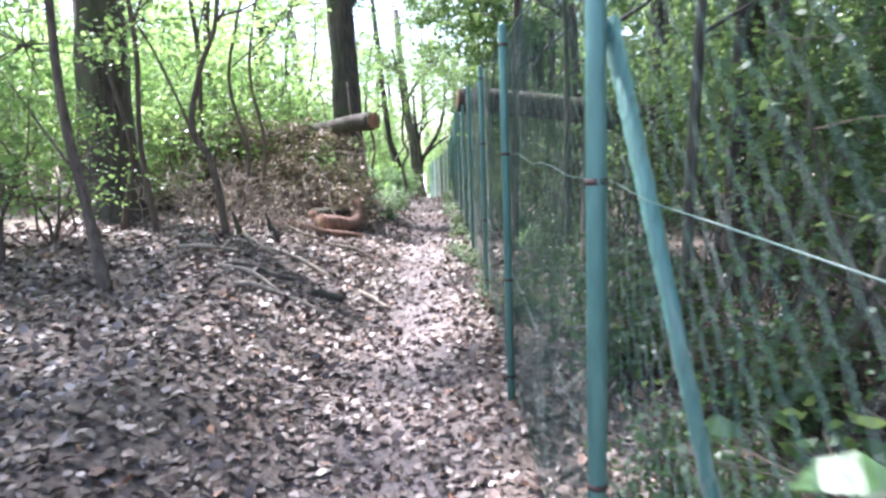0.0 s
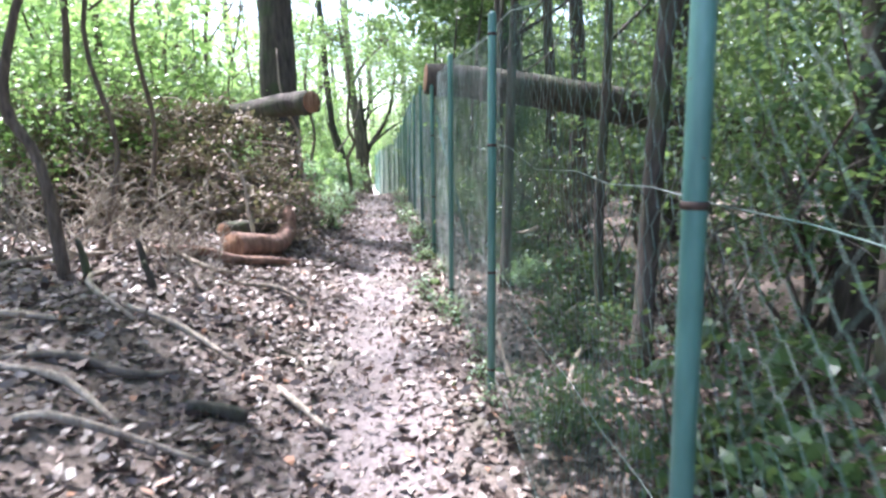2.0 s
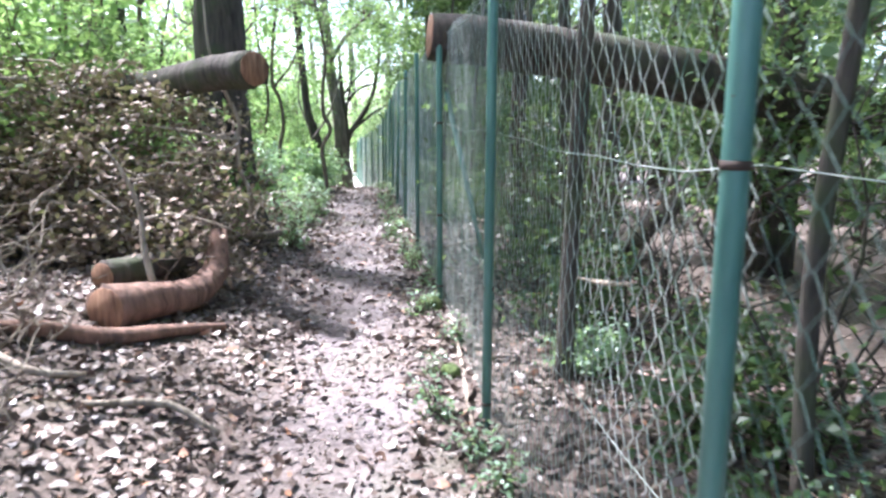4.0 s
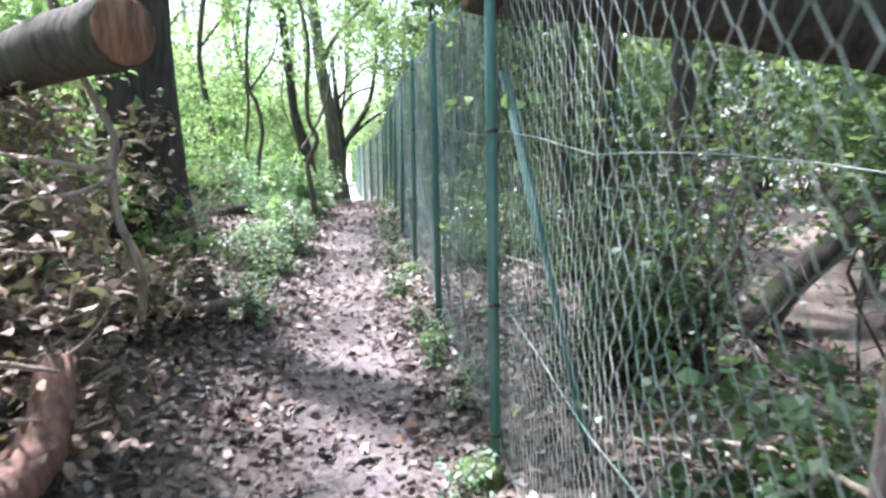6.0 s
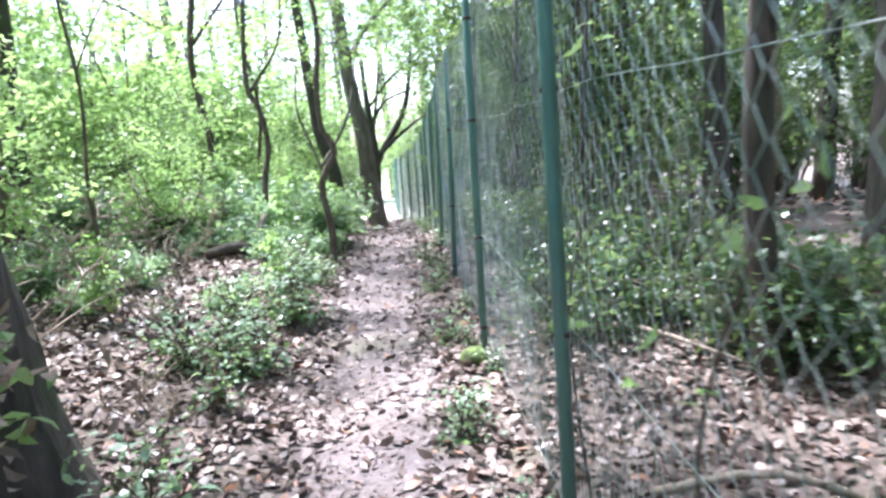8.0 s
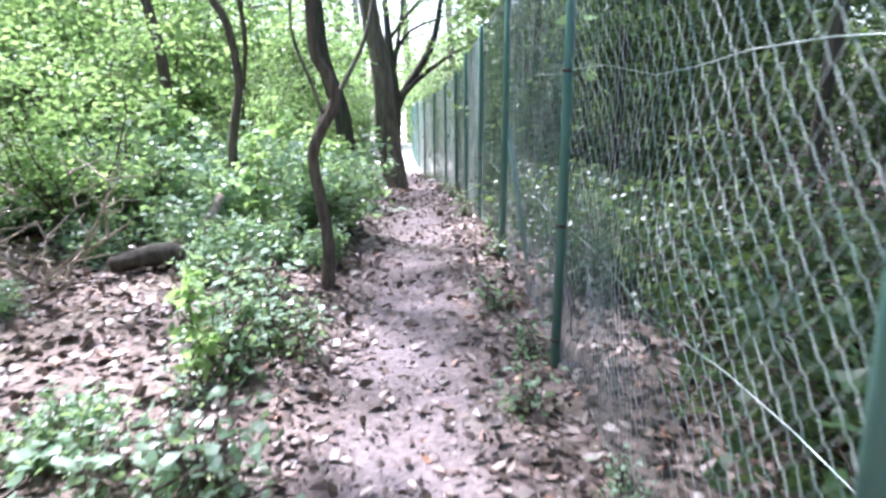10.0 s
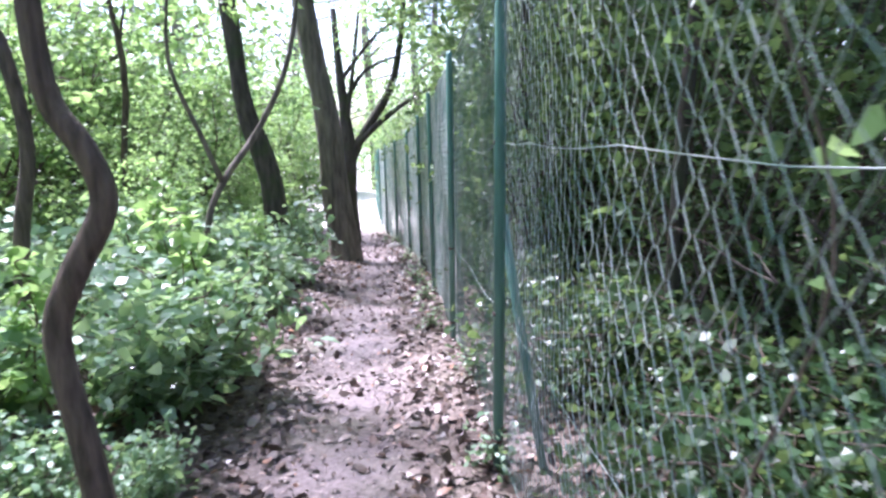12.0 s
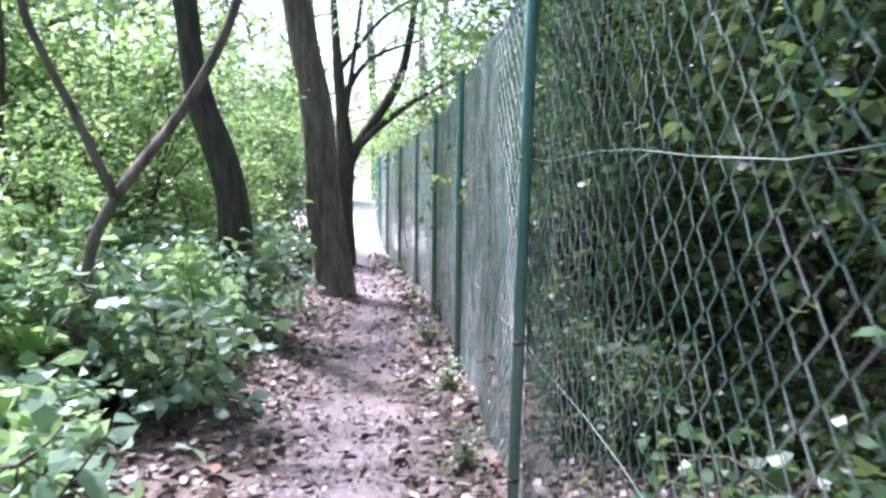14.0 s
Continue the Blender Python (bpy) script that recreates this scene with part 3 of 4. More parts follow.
log("branch", "pale bare branch lying against the thick tree", [gz(-1.7, 9.75, 0.12), gz(-1.25, 9.8, 0.10), gz(-0.95, 9.9, 0.08), gz(-0.69, 10.05, 0.14)], [0.03, 0.04, 0.04, 0.026], M_DEAD, M_DEAD, 9, "branch")
log("stick", "crooked stick lying on fallen leaves", [gz(-1.12, 3.69, 0.02), gz(-1.03, 3.74, 0.04), gz(-0.81, 3.8, 0.03), gz(-0.53, 3.82, 0.02)], [0.014, 0.018, 0.016, 0.01], M_DEAD, category="stick", sides=7)
log("stick", "dark stick lying on fallen leaves", [gz(-1.37, 4.08, 0.02), gz(-1.2, 4.24, 0.04), gz(-0.98, 4.3, 0.03), gz(-0.81, 4.52, 0.02)], [0.014, 0.02, 0.02, 0.012], M_BARK2, category="stick", sides=7)
log("rotten_stub", "short dark rotten stub in the leaves", [gz(-0.72, 4.19, 0.02), gz(-0.59, 4.24, 0.03), gz(-0.5, 4.27, 0.02)], [0.035, 0.035, 0.03], M_BARK, category="log", sides=8)
log("branch", "pale broken branch standing out of the undergrowth", [gz(-1.72, 14.9, 0.05), gz(-1.62, 15.0, 0.1), gz(-1.5, 15.25, 0.25), gz(-1.44, 15.4, 0.42)], [0.05, 0.045, 0.035, 0.028], M_DEAD, M_DEAD, 9, "branch")
log("root", "dark rotten root in the undergrowth", [gz(-1.9, 14.8, 0.06), gz(-1.6, 14.9, 0.10), gz(-1.3, 15.0, 0.05)], [0.05, 0.07, 0.03], M_BARK, category="root", sides=9)
log("branch", "long thin branch slanting behind the fence", [(1.0, 9.3, 0.82), (1.24, 9.2, 0.74), (1.61, 9.2, 0.60), (1.91, 9.2, 0.33), (2.2, 9.2, 0.06)], [0.014, 0.018, 0.022, 0.02, 0.014], M_BARK2, category="branch", sides=8)
log("log", "dark mossy log lying propped behind the fence", [(2.25, 9.5, 0.12), (2.54, 9.6, 0.36), (2.9, 9.6, 0.66), (3.3, 9.7, 1.0)], [0.10, 0.09, 0.085, 0.07], M_BARK, M_BARK, category="log", sides=12)
log("branch", "pale bleached branch caught behind the netting", [(1.25, 7.5, 0.36), (1.25, 7.2, 0.40), (1.25, 6.95, 0.44), (1.25, 6.62, 0.51)], [0.008, 0.013, 0.015, 0.01], M_DEAD, category="branch", sides=7)
for a, c in (((1.1, 3.6), (1.9, 3.2)), ((0.9, 2.6), (1.6, 3.3)), ((1.3, 5.3), (0.9, 4.4)), ((1.8, 6.3), (1.2, 5.8)), ((1.1, 8.3), (1.9, 7.7)), ((0.8, 10.2), (1.5, 9.9)), ((0.9, 12.0), (1.6, 11.2))):
    log("branch", "thin fallen branch on the leaf litter behind the fence", [gz(*a, 0.05), gz((a[0] + c[0]) / 2, (a[1] + c[1]) / 2 + 0.06, 0.12), gz(*c, 0.04)], [0.016, 0.014, 0.008], M_DEAD, M_DEAD, category="branch", sides=7)
for p in ([(0.8, 5.7, 0.0), (0.75, 5.0, -0.02), (0.7, 4.2, 0.0)], [(0.57, 7.85, 0.05), (0.55, 7.2, -0.02), (0.50, 6.3, -0.02)]):
    log("stick", "thin pale stick lying along the fence foot", [gz(x, y, 0.02) for x, y, _ in p], [0.012, 0.013, 0.009], M_DEAD, category="stick", sides=6)


def stone(at, size, label, mat):
    bm = bmesh.new()
    bmesh.ops.create_icosphere(bm, subdivisions=3, radius=1)
    for v in bm.verts:
        v.co *= 1 + 0.25 * noise.noise(v.co * 1.7 + Vector(at))
        v.co.x, v.co.y, v.co.z = v.co.x * size[0], v.co.y * size[1], v.co.z * size[2]
    me = bpy.data.meshes.new("stone")
    bm.to_mesh(me)
    bm.free()
    me.polygons.foreach_set("use_smooth", [True] * len(me.polygons))
    me.materials.append(mat)
    ob = new("stone", me)
    ob.location = at
    tagged(ob, label, "stone")


for y, s in ((8.1, 0.085), (9.55, 0.08), (6.9, 0.05), (11.55, 0.07)):
    stone(gz(FX - 0.08 + knots(y, BEND), y, 0.02), (s, s * 1.1, s * 0.8), "mossy dark stone at the foot of a fence post", M_MOSS)
stone(gz(-0.06, 24.25, 0.02), (0.11, 0.10, 0.08), "dark stone lying on the path", M_STONE)


# ---- brush pile of dead branches and dry leaves ----
def brush_pile():
    t = thing("brush_pile", gz(-2.1, 8.6), "heap of dead branches and dry brown leaves", "brush pile")
    o = t.location
    b, lf, ends = Buf(), Buf(), []
    for _ in range(560):
        x, y = rnd.uniform(-4.0, -0.82), rnd.uniform(7.9, 9.9)
        if math.hypot(x + 1.25, y - 10.2) < 0.45:
            continue
        h = rnd.uniform(0.1, 1.25) * min(1, (-0.5 - x) * 1.5) * (0.6 if y < 8.4 else 1)
        a = rnd.uniform(0, 6.28)
        L = rnd.uniform(0.3, 0.9)
        p = Vector(gz(x, y, h)) - o
        q = p + Vector((math.cos(a) * L * 0.6, math.sin(a) * L * 0.5, rnd.uniform(-0.45, 0.3) * L))
        if q.x + o.x > -0.68:
            continue
        line = bent(p, q, 4, 0.05)
        b.tube(line, np.linspace(rnd.uniform(0.006, 0.016), 0.003, len(line)), 5, cap=False)
        ends += line
    ends = [e for e in ends if e.x + o.x < -0.72]
    leaf_cloud(lf, ends, 0.09, 26000, 0.06)
    part("sticks", b, M_DEAD, t, kind="stuff")
    part("dry_leaves", lf, M_DRY, t, smooth=False, kind="stuff")


brush_pile()


for x, y, r, dx, h in ((-1.9, 6.2, 0.018, 0.3, 3.6), (-2.3, 5.3, 0.024, -0.2, 4.0), (-2.05, 7.5, 0.02, 0.25, 4.2), (-2.8, 8.2, 0.035, -0.2, 5.0), (-2.3, 11.8, 0.02, 0.3, 4.0),
                       (-3.0, 13.4, 0.04, 0.2, 5.5), (-2.1, 13.3, 0.014, -0.2, 3.5), (-2.7, 17.5, 0.05, 0.3, 5.5), (-2.2, 19.5, 0.03, -0.3, 4.6), (-3.4, 6.9, 0.05, 0.15, 6.0),
                       (-3.6, 10.6, 0.06, 0.2, 6.0), (-2.7, 5.4, 0.02, 0.25, 3.8)):
    z = ground_z(x, y)
    tree((x, y, z), [(x, y, z - 0.1), (x + dx * 0.6, y + 0.05, z + h * 0.2), (x + dx * 0.2, y - 0.05, z + h * 0.42), (x + dx * 0.9, y, z + h * 0.7), (x + dx, y, z + h)], [r * 1.4, r, r * 0.9, r * 0.8, r * 0.4],
         "thin crooked young tree with brown bark on the bank", wood=M_TWIG, sides=8, leaf=M_BRIGHT,
         limbs=[([(x + dx * 0.3, y - 0.03, z + h * 0.45), (x + 0.35 + dx, y + 0.1, z + h * 0.6), (x + 0.7, y + 0.1, z + h * 0.75)], r * 0.5, r * 0.2)],
         crown=[((x + 0.6, y + 0.1, z + h * 0.72), 0.4, 110 if 4.5 < y < 9 else 260, 0.085), ((x + dx, y, z + h * 0.9), 0.5, 120 if 4.5 < y < 9 else 300, 0.085)])

# tall evergreens added behind the fence so that high limbs over the path shade the ground behind it
for x, y, r in ((3.4, 2.0, 0.13), (3.0, 5.4, 0.10), (3.3, 8.9, 0.12), (3.1, 12.4, 0.12), (3.4, 15.6, 0.11), (3.0, 18.6, 0.12)):
    z = ground_z(x, y)
    ends = [(rnd.uniform(-1.0, 1.5), y + a, 5.5 + rnd.uniform(-0.2, 0.4)) for a in (-0.6, 0.6, 1.8, 2.9)] + [(1.9, y + 1.2, 5.2), (1.8, y + 2.6, 5.2)]
    tree((x, y, z), [(x, y, z - 0.1), (x + 0.05, y + 0.05, z + 1.6), (x - 0.1, y, z + 4.0), (x - 0.2, y + 0.1, z + 6.5)], [r * 1.5, r, r * 0.9, r * 0.5],
         "tall dark evergreen added for shade, its long limbs reaching over the fence", wood=M_BARK, sides=12,
         limbs=[([(x - 0.1, y, z + 4.0), ((x + ex) / 2, (y + ey) / 2, ez - 0.3), (ex, ey, ez)], 0.06, 0.015) for ex, ey, ez in ends],
         crown=[(e, 0.55, 620, 0.15) for e in ends], leaf=M_EVER)

# thin trunks close behind the fence
for x, y, r, dx, h in ((1.05, 6.95, 0.040, 0.15, 4.5), (1.45, 5.6, 0.03, -0.1, 4.0), (1.45, 4.9, 0.05, 0.2, 4.5), (1.25, 9.3, 0.035, 0.25, 4.0), (1.7, 11.2, 0.06, -0.2, 5.0),
                       (1.5, 13.9, 0.03, 0.3, 4.0), (1.35, 16.4, 0.035, 0.2, 4.0), (1.2, 19.6, 0.05, 0.1, 4.5), (1.62, 3.0, 0.03, 0.2, 4.0), (2.5, 4.4, 0.07, 0.0, 5.0)):
    z = ground_z(x, y)
    tree((x, y, z), [(x, y, z - 0.1), (x + dx * 0.2, y + 0.05, z + h * 0.2), (x + dx * 0.3, y - 0.05, z + h * 0.5), (x + dx, y, z + h)], [r * 1.4, r, r * 0.85, r * 0.5],
         "thin dark trunk standing close behind the fence", wood=M_BARK, sides=9,
         limbs=[([(x + dx * 0.3, y - 0.03, z + h * 0.45), (x + 0.5 + dx, y + 0.2, z + h * 0.55), (x + 1.0, y + 0.5, z + h * 0.72)], r * 0.45, r * 0.15)])


# ---- undergrowth ----
def clear_of(x, y):
    u = x - knots(y, BEND)
    return u < -0.75 or u > 0.85


low = bush("undergrowth", "low bushy undergrowth of small glossy green leaves beside the path", "shrub", 0.5, 0.42, 1150, 0.082, M_GRASSY, 9)
spots = []
for _ in range(900):
    y = rnd.uniform(12.6, 26)
    x = knots(y, BEND) - (0.88 if y < 16 else 0.84) - abs(rnd.gauss(0, 1.5))
    if len(spots) < 100 and all((x - a) ** 2 + (y - b) ** 2 > 0.17 for a, b, _, _ in spots):
        if (y < 15.1 and -1.95 < x < -1.3) or (13.2 < y < 15.0 and abs(x + 0.72) < 0.5) or (y > 19.8 and x > -1.65):
            continue
        spots.append((x, y, rnd.uniform(0, 360), rnd.uniform(0.75, 1.35) * (0.5 if y < 15.6 else 1)))
spots += [(1.15, 7.0, 20, 0.5), (-0.88, 15.45, 20, 0.5), (-1.12, 15.3, 120, 0.5), (-0.98, 14.55, 200, 0.35), (-1.4, 15.55, 300, 0.55), (-1.75, 15.4, 10, 0.5), (-1.05, 13.9, 45, 0.4)]
scatter(low, spots, "undergrowth beside the path")

sapling = bush("sapling", "upright seedling with large fresh leaves standing out of the undergrowth", "plant", 0.95, 0.2, 150, 0.11, M_BRIGHT, 2)
scatter(sapling, [(-1.0, 16.9, 0, 0.95), (-1.35, 15.9, 90, 0.8), (-1.6, 17.9, 200, 1.0), (-1.05, 18.9, 310, 0.8), (-2.2, 16.8, 40, 1.1), (-1.9, 19.3, 150, 1.1), (-0.95, 13.4, 250, 0.5), (-1.7, 12.3, 20, 0.6)], "seedlings in the undergrowth")

dark_low = bush("undergrowth", "low dark evergreen undergrowth behind the fence", "shrub", 0.55, 0.45, 1100, 0.06, M_DARK, 8)
scatter(dark_low, [(rnd.uniform(0.85, 2.3), y + rnd.uniform(-0.3, 0.3), rnd.uniform(0, 360), rnd.uniform(0.6, 1.2)) for y in
                   np.concatenate([np.arange(0, 5, 0.7), np.arange(11.5, 19.5, 0.13), np.arange(19.5, 24, 0.4), np.arange(5.2, 12.0, 0.9)]).tolist()], "dark undergrowth behind the fence")

fern = bush("sprig", "small green sprig growing at the fence foot", "plant", 0.22, 0.16, 120, 0.045, M_GRASSY, 5)
scatter(fern, [(0.40 + knots(y, BEND) + rnd.uniform(-0.06, 0.25), y + rnd.uniform(-0.2, 0.2), rnd.uniform(0, 360), rnd.uniform(0.45, 0.85)) for y in np.arange(4.5, 14, 0.4).tolist() + np.arange(14.5, 26, 1.1).tolist()]
        + [(-0.62 - abs(rnd.gauss(0, 0.5)), rnd.uniform(9.8, 14.5), rnd.uniform(0, 360), rnd.uniform(0.6, 1.5)) for _ in range(34)], "sprigs along the path")

shrub_a = bush("shrub", "airy shrub with fresh yellow-green leaves", "shrub", 2.6, 1.2, 3000, 0.09, M_BRIGHT, 9)
spots = [(-3.6, 8.6, 0, 0.8), (-2.7, 12.6, 80, 0.7), (-2.4, 15.4, 20, 0.55), (-3.0, 17.0, 120, 0.7), (-2.1, 18.9, 200, 0.5), (-2.7, 20.6, 300, 0.7), (-1.9, 22.4, 30, 0.5), (-3.3, 14.0, 90, 0.7), (-2.3, 23.9, 150, 0.7)]
for _ in range(600):
    y, x = rnd.uniform(7, 28), -rnd.uniform(3.0, 9)
    if len(spots) < 45 and all((x - a) ** 2 + (y - b) ** 2 > 1.3 for a, b, _, _ in spots):
        spots.append((x, y, rnd.uniform(0, 360), rnd.uniform(0.8, 1.5)))
scatter(shrub_a, spots, "fresh green shrubs on the bank")

far = bush("shrub", "broad leafy shrub in the light beyond the clearing", "shrub", 3.0, 1.9, 3600, 0.13, M_BRIGHT, 11)
scatter(far, [(-14 + 1.7 * k + rnd.uniform(-0.5, 0.5), 40 + rnd.uniform(-1.5, 4), rnd.uniform(0, 360), rnd.uniform(0.8, 1.4)) for k in range(15)]
        + [(-7.5, 33, 0, 0.9), (-7.5, 29.5, 50, 0.9)], "shrubs beyond the clearing")
shrub_b = bush("shrub", "dense dark green shrub behind the fence", "shrub", 2.5, 1.1, 3600, 0.075, M_EVER, 9)
spots = []
for _ in range(900):
    y, x = rnd.uniform(-2, 36), rnd.uniform(2.2, 9.0)
    if 10.5 < y < 16.5 and x < 5:
        continue
    if len(spots) < 58 and all((x - a) ** 2 + (y - b) ** 2 > 1.1 for a, b, _, _ in spots):
        spots.append((x, y, rnd.uniform(0, 360), rnd.uniform(0.7, 1.4)))
spots += [(knots(y, BEND) + 1.75 + 0.5 * (k % 2), y, 77 * k, 1.15) for k, y in enumerate(np.arange(19.0, 37, 1.1).tolist())]
spots += [(2.3, 17.2, 0, 1.25), (2.7, 18.6, 70, 1.3), (2.0, 18.3, 140, 1.1), (2.2, 16.2, 200, 1.0), (2.9, 19.6, 30, 1.2)]
scatter(shrub_b, spots, "dark shrubs behind the fence")
shrub_c = bush("shrub", "thin shrub with mid-green leaves on the bank", "shrub", 1.7, 0.7, 1000, 0.07, M_GREEN, 7)
scatter(shrub_c, [(-3.8, 7.2, 0, 1.0), (-2.9, 10.4, 70, 0.8), (-2.3, 9.1, 60, 1.25), (-3.2, 9.3, 160, 1.3), (-1.9, 9.6, 260, 1.1), (-2.9, 4.0, 130, 1.0), (-2.9, 4.7, 0, 0.8), (-2.8, 2.8, 50, 0.7), (-4.0, 3.9, 90, 1.0), (-3.3, 8.3, 20, 0.9), (-2.9, 7.9, 200, 1.0)], "thin shrubs")


shrub_e = bush("shrub", "thin shrub with dark green leaves close behind the fence", "shrub", 1.6, 0.62, 900, 0.06, M_DARK, 7)
scatter(shrub_e, [((2.1 if y < 5 else 1.55) + rnd.uniform(-0.1, 0.6), y + rnd.uniform(-0.5, 0.5), rnd.uniform(0, 360), rnd.uniform(0.7, 1.15)) for y in (-0.6, 0.5, 1.6, 2.7, 3.8, 5.4, 8.9, 12.6, 13.7, 15.1, 16.4, 17.6, 18.8, 20.1, 21.6, 23.3, 25.0)]
        + [(1.35, 8.9, 30, 0.9), (1.05, 27.5, 0, 1.0), (0.7, 30.0, 40, 1.0), (0.1, 33, 0, 1.2)], "thin dark shrubs behind the fence")


def bare(height, spread, stems, mat, label):
    """A tangle of leafless stems."""
    t = thing("bare_shrub", (0, 0, 0), label, "shrub")
    b = Buf()
    for _ in range(stems):
        a, s, h = rnd.uniform(0, 6.28), rnd.uniform(0.2, 1.0) * spread, height * rnd.uniform(0.5, 1.0)
        line = bent((rnd.uniform(-0.15, 0.15), rnd.uniform(-0.15, 0.15), -0.08), (math.cos(a) * s, math.sin(a) * s, h), 6, 0.09 * height)
        st = Buf()
        st.tube(line, np.linspace(0.005 + 0.004 * height, 0.002, len(line)), 5, cap=False)
        part("stem", st, mat, t)
        for k in range(1, len(line) - 1):
            for _ in range(2):
                e = line[k] + Vector((rnd.gauss(0, 1), rnd.gauss(0, 1), abs(rnd.gauss(0, 0.8)))) * 0.25 * spread
                b.tube(bent(line[k], e, 3, 0.03), [0.005, 0.004, 0.003, 0.0015], 4, cap=False)
    part("twigs", b, mat, t, kind="stuff")
    return t


scatter(bare(0.75, 0.45, 7, M_DEAD, "small bare shrub of pale dry twigs on the bank"),
        [(-1.15, 5.8, 0, 0.6), (-1.5, 6.1, 60, 0.9), (-1.9, 6.7, 120, 1.1), (-1.3, 6.6, 200, 0.6), (-2.0, 5.8, 90, 1.2), (-1.5, 6.4, 10, 1.0), (-2.3, 6.8, 280, 1.3), (-0.95, 10.9, 40, 0.6),
         (-2.5, 5.9, 70, 1.0), (-1.9, 11.5, 140, 1.2), (-2.6, 13.6, 240, 1.5), (-1.6, 12.4, 30, 0.9), (-2.1, 14.3, 99, 1.4), (-1.2, 8.0, 130, 1.0), (-2.9, 11.0, 11, 1.6)], "bare shrubs on the bank")
scatter(bare(1.7, 0.8, 8, M_BARK, "tall tangle of bare thin stems behind the fence"),
        [(rnd.uniform(1.5, 2.7), y + rnd.uniform(-0.3, 0.3), rnd.uniform(0, 360), rnd.uniform(0.6, 1.1)) for y in np.arange(-0.5, 28, 0.95).tolist()], "bare stems behind the fence")


shrub_d = bush("shrub", "dense green shrub in the shade of the wood", "shrub", 2.2, 1.0, 2600, 0.08, M_GREEN, 9)
scatter(shrub_d, [(-2.9, 22.6, 40, 1.3), (-4.2, 21.9, 130, 1.4), (-2.4, 25.9, 210, 1.4), (-3.3, 25.2, 300, 1.5), (-3.9, 19.6, 70, 1.2), (-2.7, 28.0, 160, 1.4), (-5.6, 19.0, 250, 1.4), (-1.9, 24.6, 0, 0.6), (-1.75, 26.6, 80, 0.65), (-2.5, 24.8, 0, 0.9), (-3.6, 24.0, 60, 1.1), (-2.4, 27.2, 90, 1.0), (-4.8, 26.0, 120, 1.3), (-3.4, 21.6, 180, 0.9), (-4.9, 20.5, 10, 1.2), (-5.4, 17.0, 50, 1.3), (-5.2, 15.6, 220, 1.0),
                  (-4.0, 18.6, 20, 1.1), (-4.4, 29.0, 70, 1.2), (-6.4, 23.4, 0, 1.4)], "shrubs in the shade of the wood")


# ---- trees of the wood around ----
def wood_tree(height, r, leaf, wood, label, crown_low, low_n, high_n, high_s):
    line = [(0, 0, -0.1), (rnd.uniform(-0.1, 0.1), 0.05, height * 0.3), (rnd.uniform(-0.3, 0.3), 0.1, height * 0.65), (rnd.uniform(-0.4, 0.4), 0, height)]
    limbs, crown = [], []
    for k in range(9):
        h = rnd.uniform(crown_low, height * 0.95)
        a, L = rnd.uniform(0, 6.28), rnd.uniform(0.9, 2.0)
        s = smooth_line(line)[min(int(h / height * 12), 11)]
        e = Vector((math.cos(a) * L, math.sin(a) * L, s.z + rnd.uniform(0.2, 0.9)))
        limbs.append(([s, (s + e) / 2 + Vector((0, 0, rnd.uniform(-0.1, 0.2))), e], r * 0.35, r * 0.1))
        crown.append((tuple(e), 0.75, low_n, 0.12) if h < 3.3 else (tuple(e), 0.85, high_n, high_s))
    return tree((0, 0, 0), line, [r * 1.5, r, r * 0.85, r * 0.4], label, limbs, crown, leaf, wood, sides=10)


ta = wood_tree(6.5, 0.12, M_BRIGHT, M_BARK2, "slender woodland tree with light green leaves", 2.4, 420, 150, 0.13)
spots = [(-3.9, 27, 20, 1.0), (-3, 42, 0, 1.3), (1, 41, 60, 1.3), (4, 38, 90, 1.2), (-6.5, 43, 80, 1.5), (-8.5, 41, 10, 1.5), (-4.5, 44, 200, 1.6), (-1, 45, 60, 1.6), (-12.5, 40, 0, 1.5), (2, 45, 90, 1.6), (-10.5, 37, 200, 1.3), (-10, 42, 30, 1.3), (-4.4, 3.4, 90, 1.0), (-5.0, 0.6, 10, 1.0), (-4.6, 23, 0, 1.1)]
for _ in range(500):
    y, x = rnd.uniform(0, 42), -rnd.uniform(4.2, 17)
    if (4 < y < 31 and x > -6.4) or (28 < y < 40 and x > -9):
        continue
    if len(spots) < 40 and all((x - a) ** 2 + (y - b) ** 2 > 4.5 for a, b, _, _ in spots):
        spots.append((x, y, rnd.uniform(0, 360), rnd.uniform(0.8, 1.5)))
scatter(ta, spots, "trees of the wood")
# the crowns behind the fence meet over it
tb = wood_tree(6.5, 0.10, M_EVER, M_BARK, "dark evergreen woodland tree behind the fence", 2.7, 420, 300, 0.2)
spots = [(2.6, 2.6, 0, 0.9), (2.7, 19.0, 10, 0.9), (2.4, 23.6, 50, 1.0), (2.6, -0.9, 50, 0.9), (3.0, 4.6, 100, 0.9), (3.0, 17.5, 30, 1.0), (2.9, 21.5, 130, 1.0), (2.6, 26, 70, 1.0), (3.0, 1.0, 250, 0.9)]
for _ in range(500):
    y, x = rnd.uniform(-3, 36), rnd.uniform(3.2, 13)
    if 11.5 < y < 18 and x < 6.5:
        continue
    if len(spots) < 40 and all((x - a) ** 2 + (y - b) ** 2 > 2.6 for a, b, _, _ in spots):
        spots.append((x, y, rnd.uniform(0, 360), rnd.uniform(0.8, 1.4)))
scatter(tb, spots, "trees behind the fence")


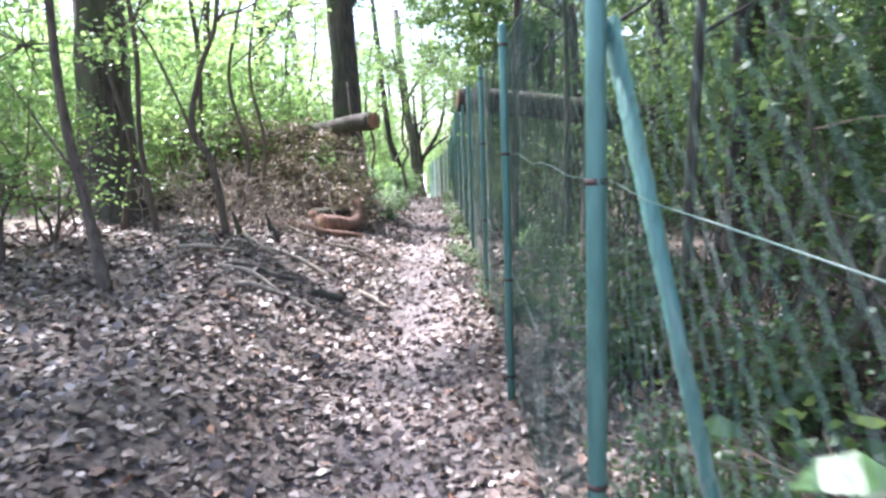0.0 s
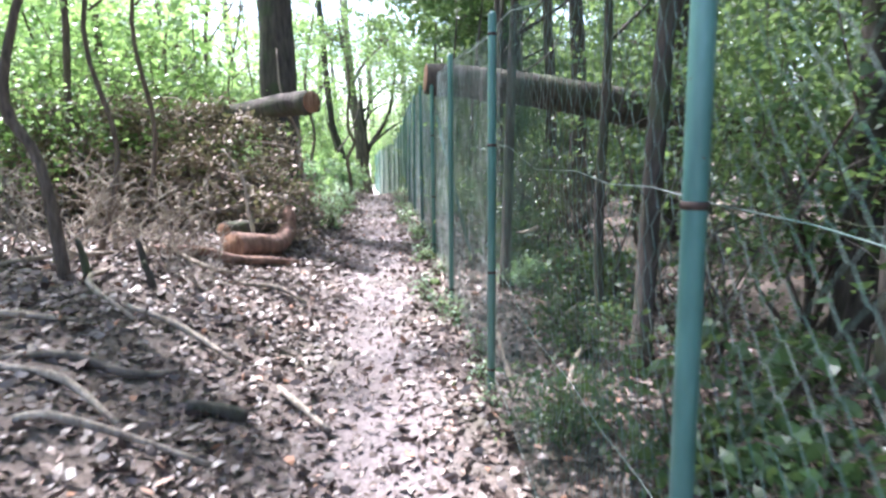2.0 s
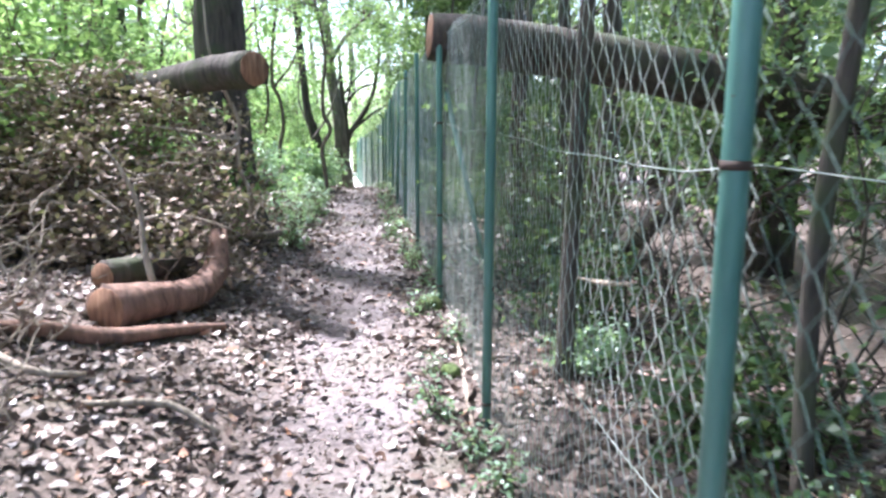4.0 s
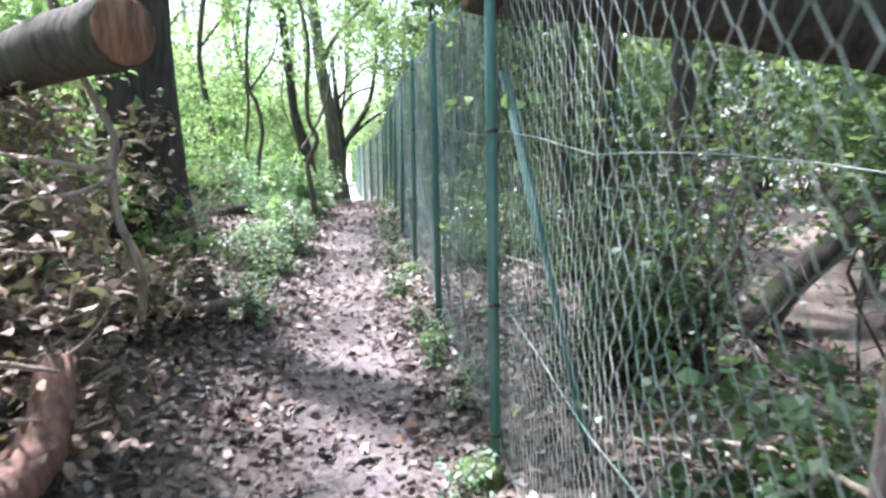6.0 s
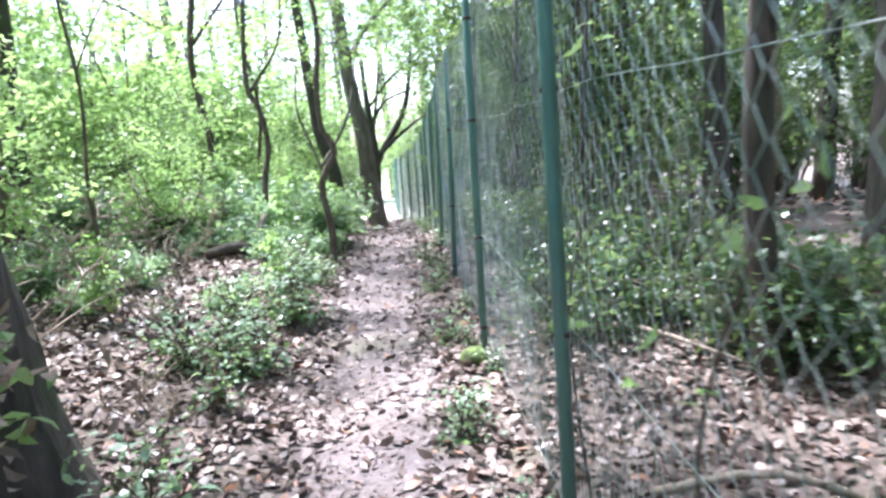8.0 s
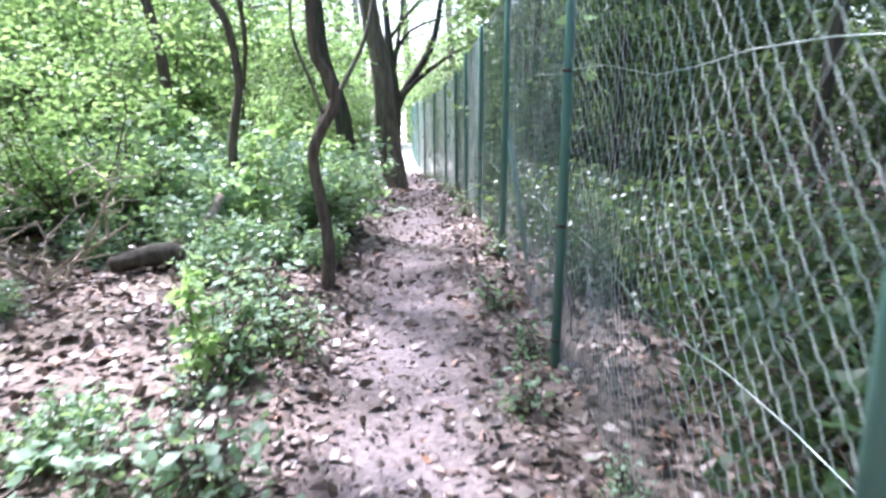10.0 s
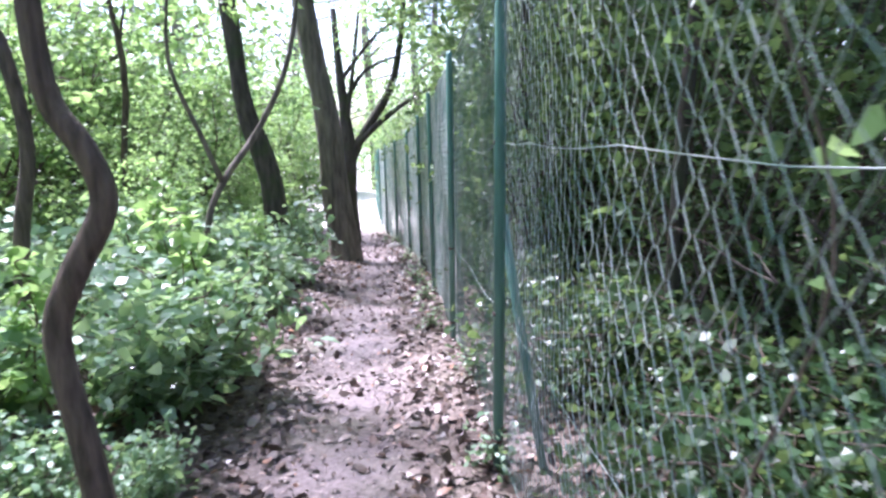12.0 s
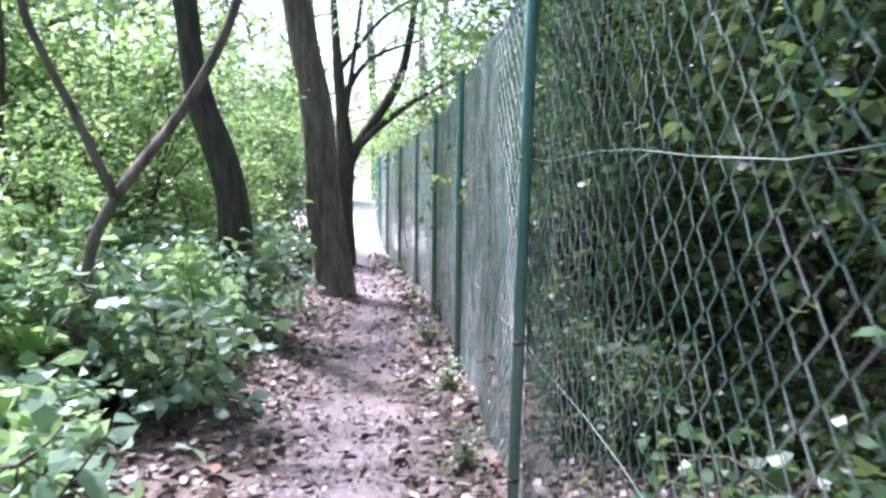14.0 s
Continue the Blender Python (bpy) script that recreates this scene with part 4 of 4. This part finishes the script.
# ---- leaf litter ----
def litter(name, label, count, area, size, keep, mat=M_LITTER):
    b = Buf()
    x = rng.uniform(area[0], area[1], count)
    y = rng.uniform(area[2], area[3], count)
    k = np.array([rnd.random() < keep(a, c) for a, c in zip(x, y)])
    x, y = x[k], y[k]
    n = len(x)
    at = np.array([gz(a, c, rnd.uniform(0.002, 0.02)) for a, c in zip(x, y)])
    ahead = rng.normal(0, 1, (n, 3))
    ahead[:, 2] *= 0.28
    side = rng.normal(0, 1, (n, 3))
    side[:, 2] *= 0.3
    L = size * rng.uniform(0.6, 1.4, n)
    b.leaves(at, ahead, side, L, L * rng.uniform(0.4, 0.65, n), fold=0.15)
    tagged(new(name, b.mesh(name, mat)), label, "leaf litter", kind="stuff")


def on_path(x, y):
    return math.exp(-(path_off(x, y) / 0.28) ** 4) * knots(y, [(-2, 0.2), (2.5, 0.35), (5, 0.85), (30, 0.95)])


litter("fallen_leaves", "dry fallen leaves in greys and browns covering the ground", 88000, (-3.4, 2.6, -2.2, 13.0), 0.055, lambda x, y: 1 - 0.9 * on_path(x, y))
litter("fallen_leaves", "dry fallen leaves scattered beside the path", 48000, (-3.4, 3.0, 13.0, 27.0), 0.06, lambda x, y: 1 - 0.9 * on_path(x, y))
litter("leaf_crumbs", "crumbled bits of dry leaves on the trodden path", 22000, (-0.75, 0.5, -2.0, 25.0), 0.022, lambda x, y: 1.0)
litter("fallen_leaves", "fallen leaves lying deeper in the wood", 30000, (-12, 12, -2, 30), 0.11, lambda x, y: 1.0 if x < -3.3 or x > 2.9 else 0.0)


# fresh leaves that climb the fence and sprout from the thick tree
def vine(at, points, count, size, label):
    t = thing("vine", at, label, "plant")
    b, lf = Buf(), Buf()
    o = Vector(at)
    line = smooth_line(points, 5)
    b.tube([p - o for p in line], np.linspace(0.005, 0.002, len(line)), 5, cap=False)
    leaf_cloud(lf, [p - o for p in line[len(line) // 4:]], 0.045, count, size)
    part("stem", b, M_TWIG, t)
    part("foliage", lf, M_BRIGHT, t, smooth=False, kind="stuff")


for y, z0, n in ((10.05, 1.5, 26), (8.3, 1.45, 14), (14.15, 1.3, 8), (9.2, 1.3, 16)):
    b0 = ground_z(FX, y)
    vine((FX + 0.03, y, b0), [(FX + 0.03, y, b0 - 0.02), (FX - 0.01, y + 0.07, b0 + 0.6), (FX + 0.05, y - 0.05, b0 + 1.1), (FX - 0.02, y + 0.04, b0 + z0 + 0.2)], n, 0.065,
         "climbing stem with fresh green leaves on the fence")
for k in range(7):
    b0 = ground_z(-1.05, 9.75)
    a = 0.55 * k
    vine((-1.12, 9.82, b0), [(-1.12, 9.82, b0 - 0.02), (-1.08 + 0.05 * math.cos(a), 9.75, b0 + 0.4), (-1.0 + 0.28 * math.cos(a), 9.72 + 0.25 * math.sin(a), b0 + 0.45 + 0.08 * k)], 60, 0.075,
         "shoot with fresh green leaves at the foot of the thick tree")
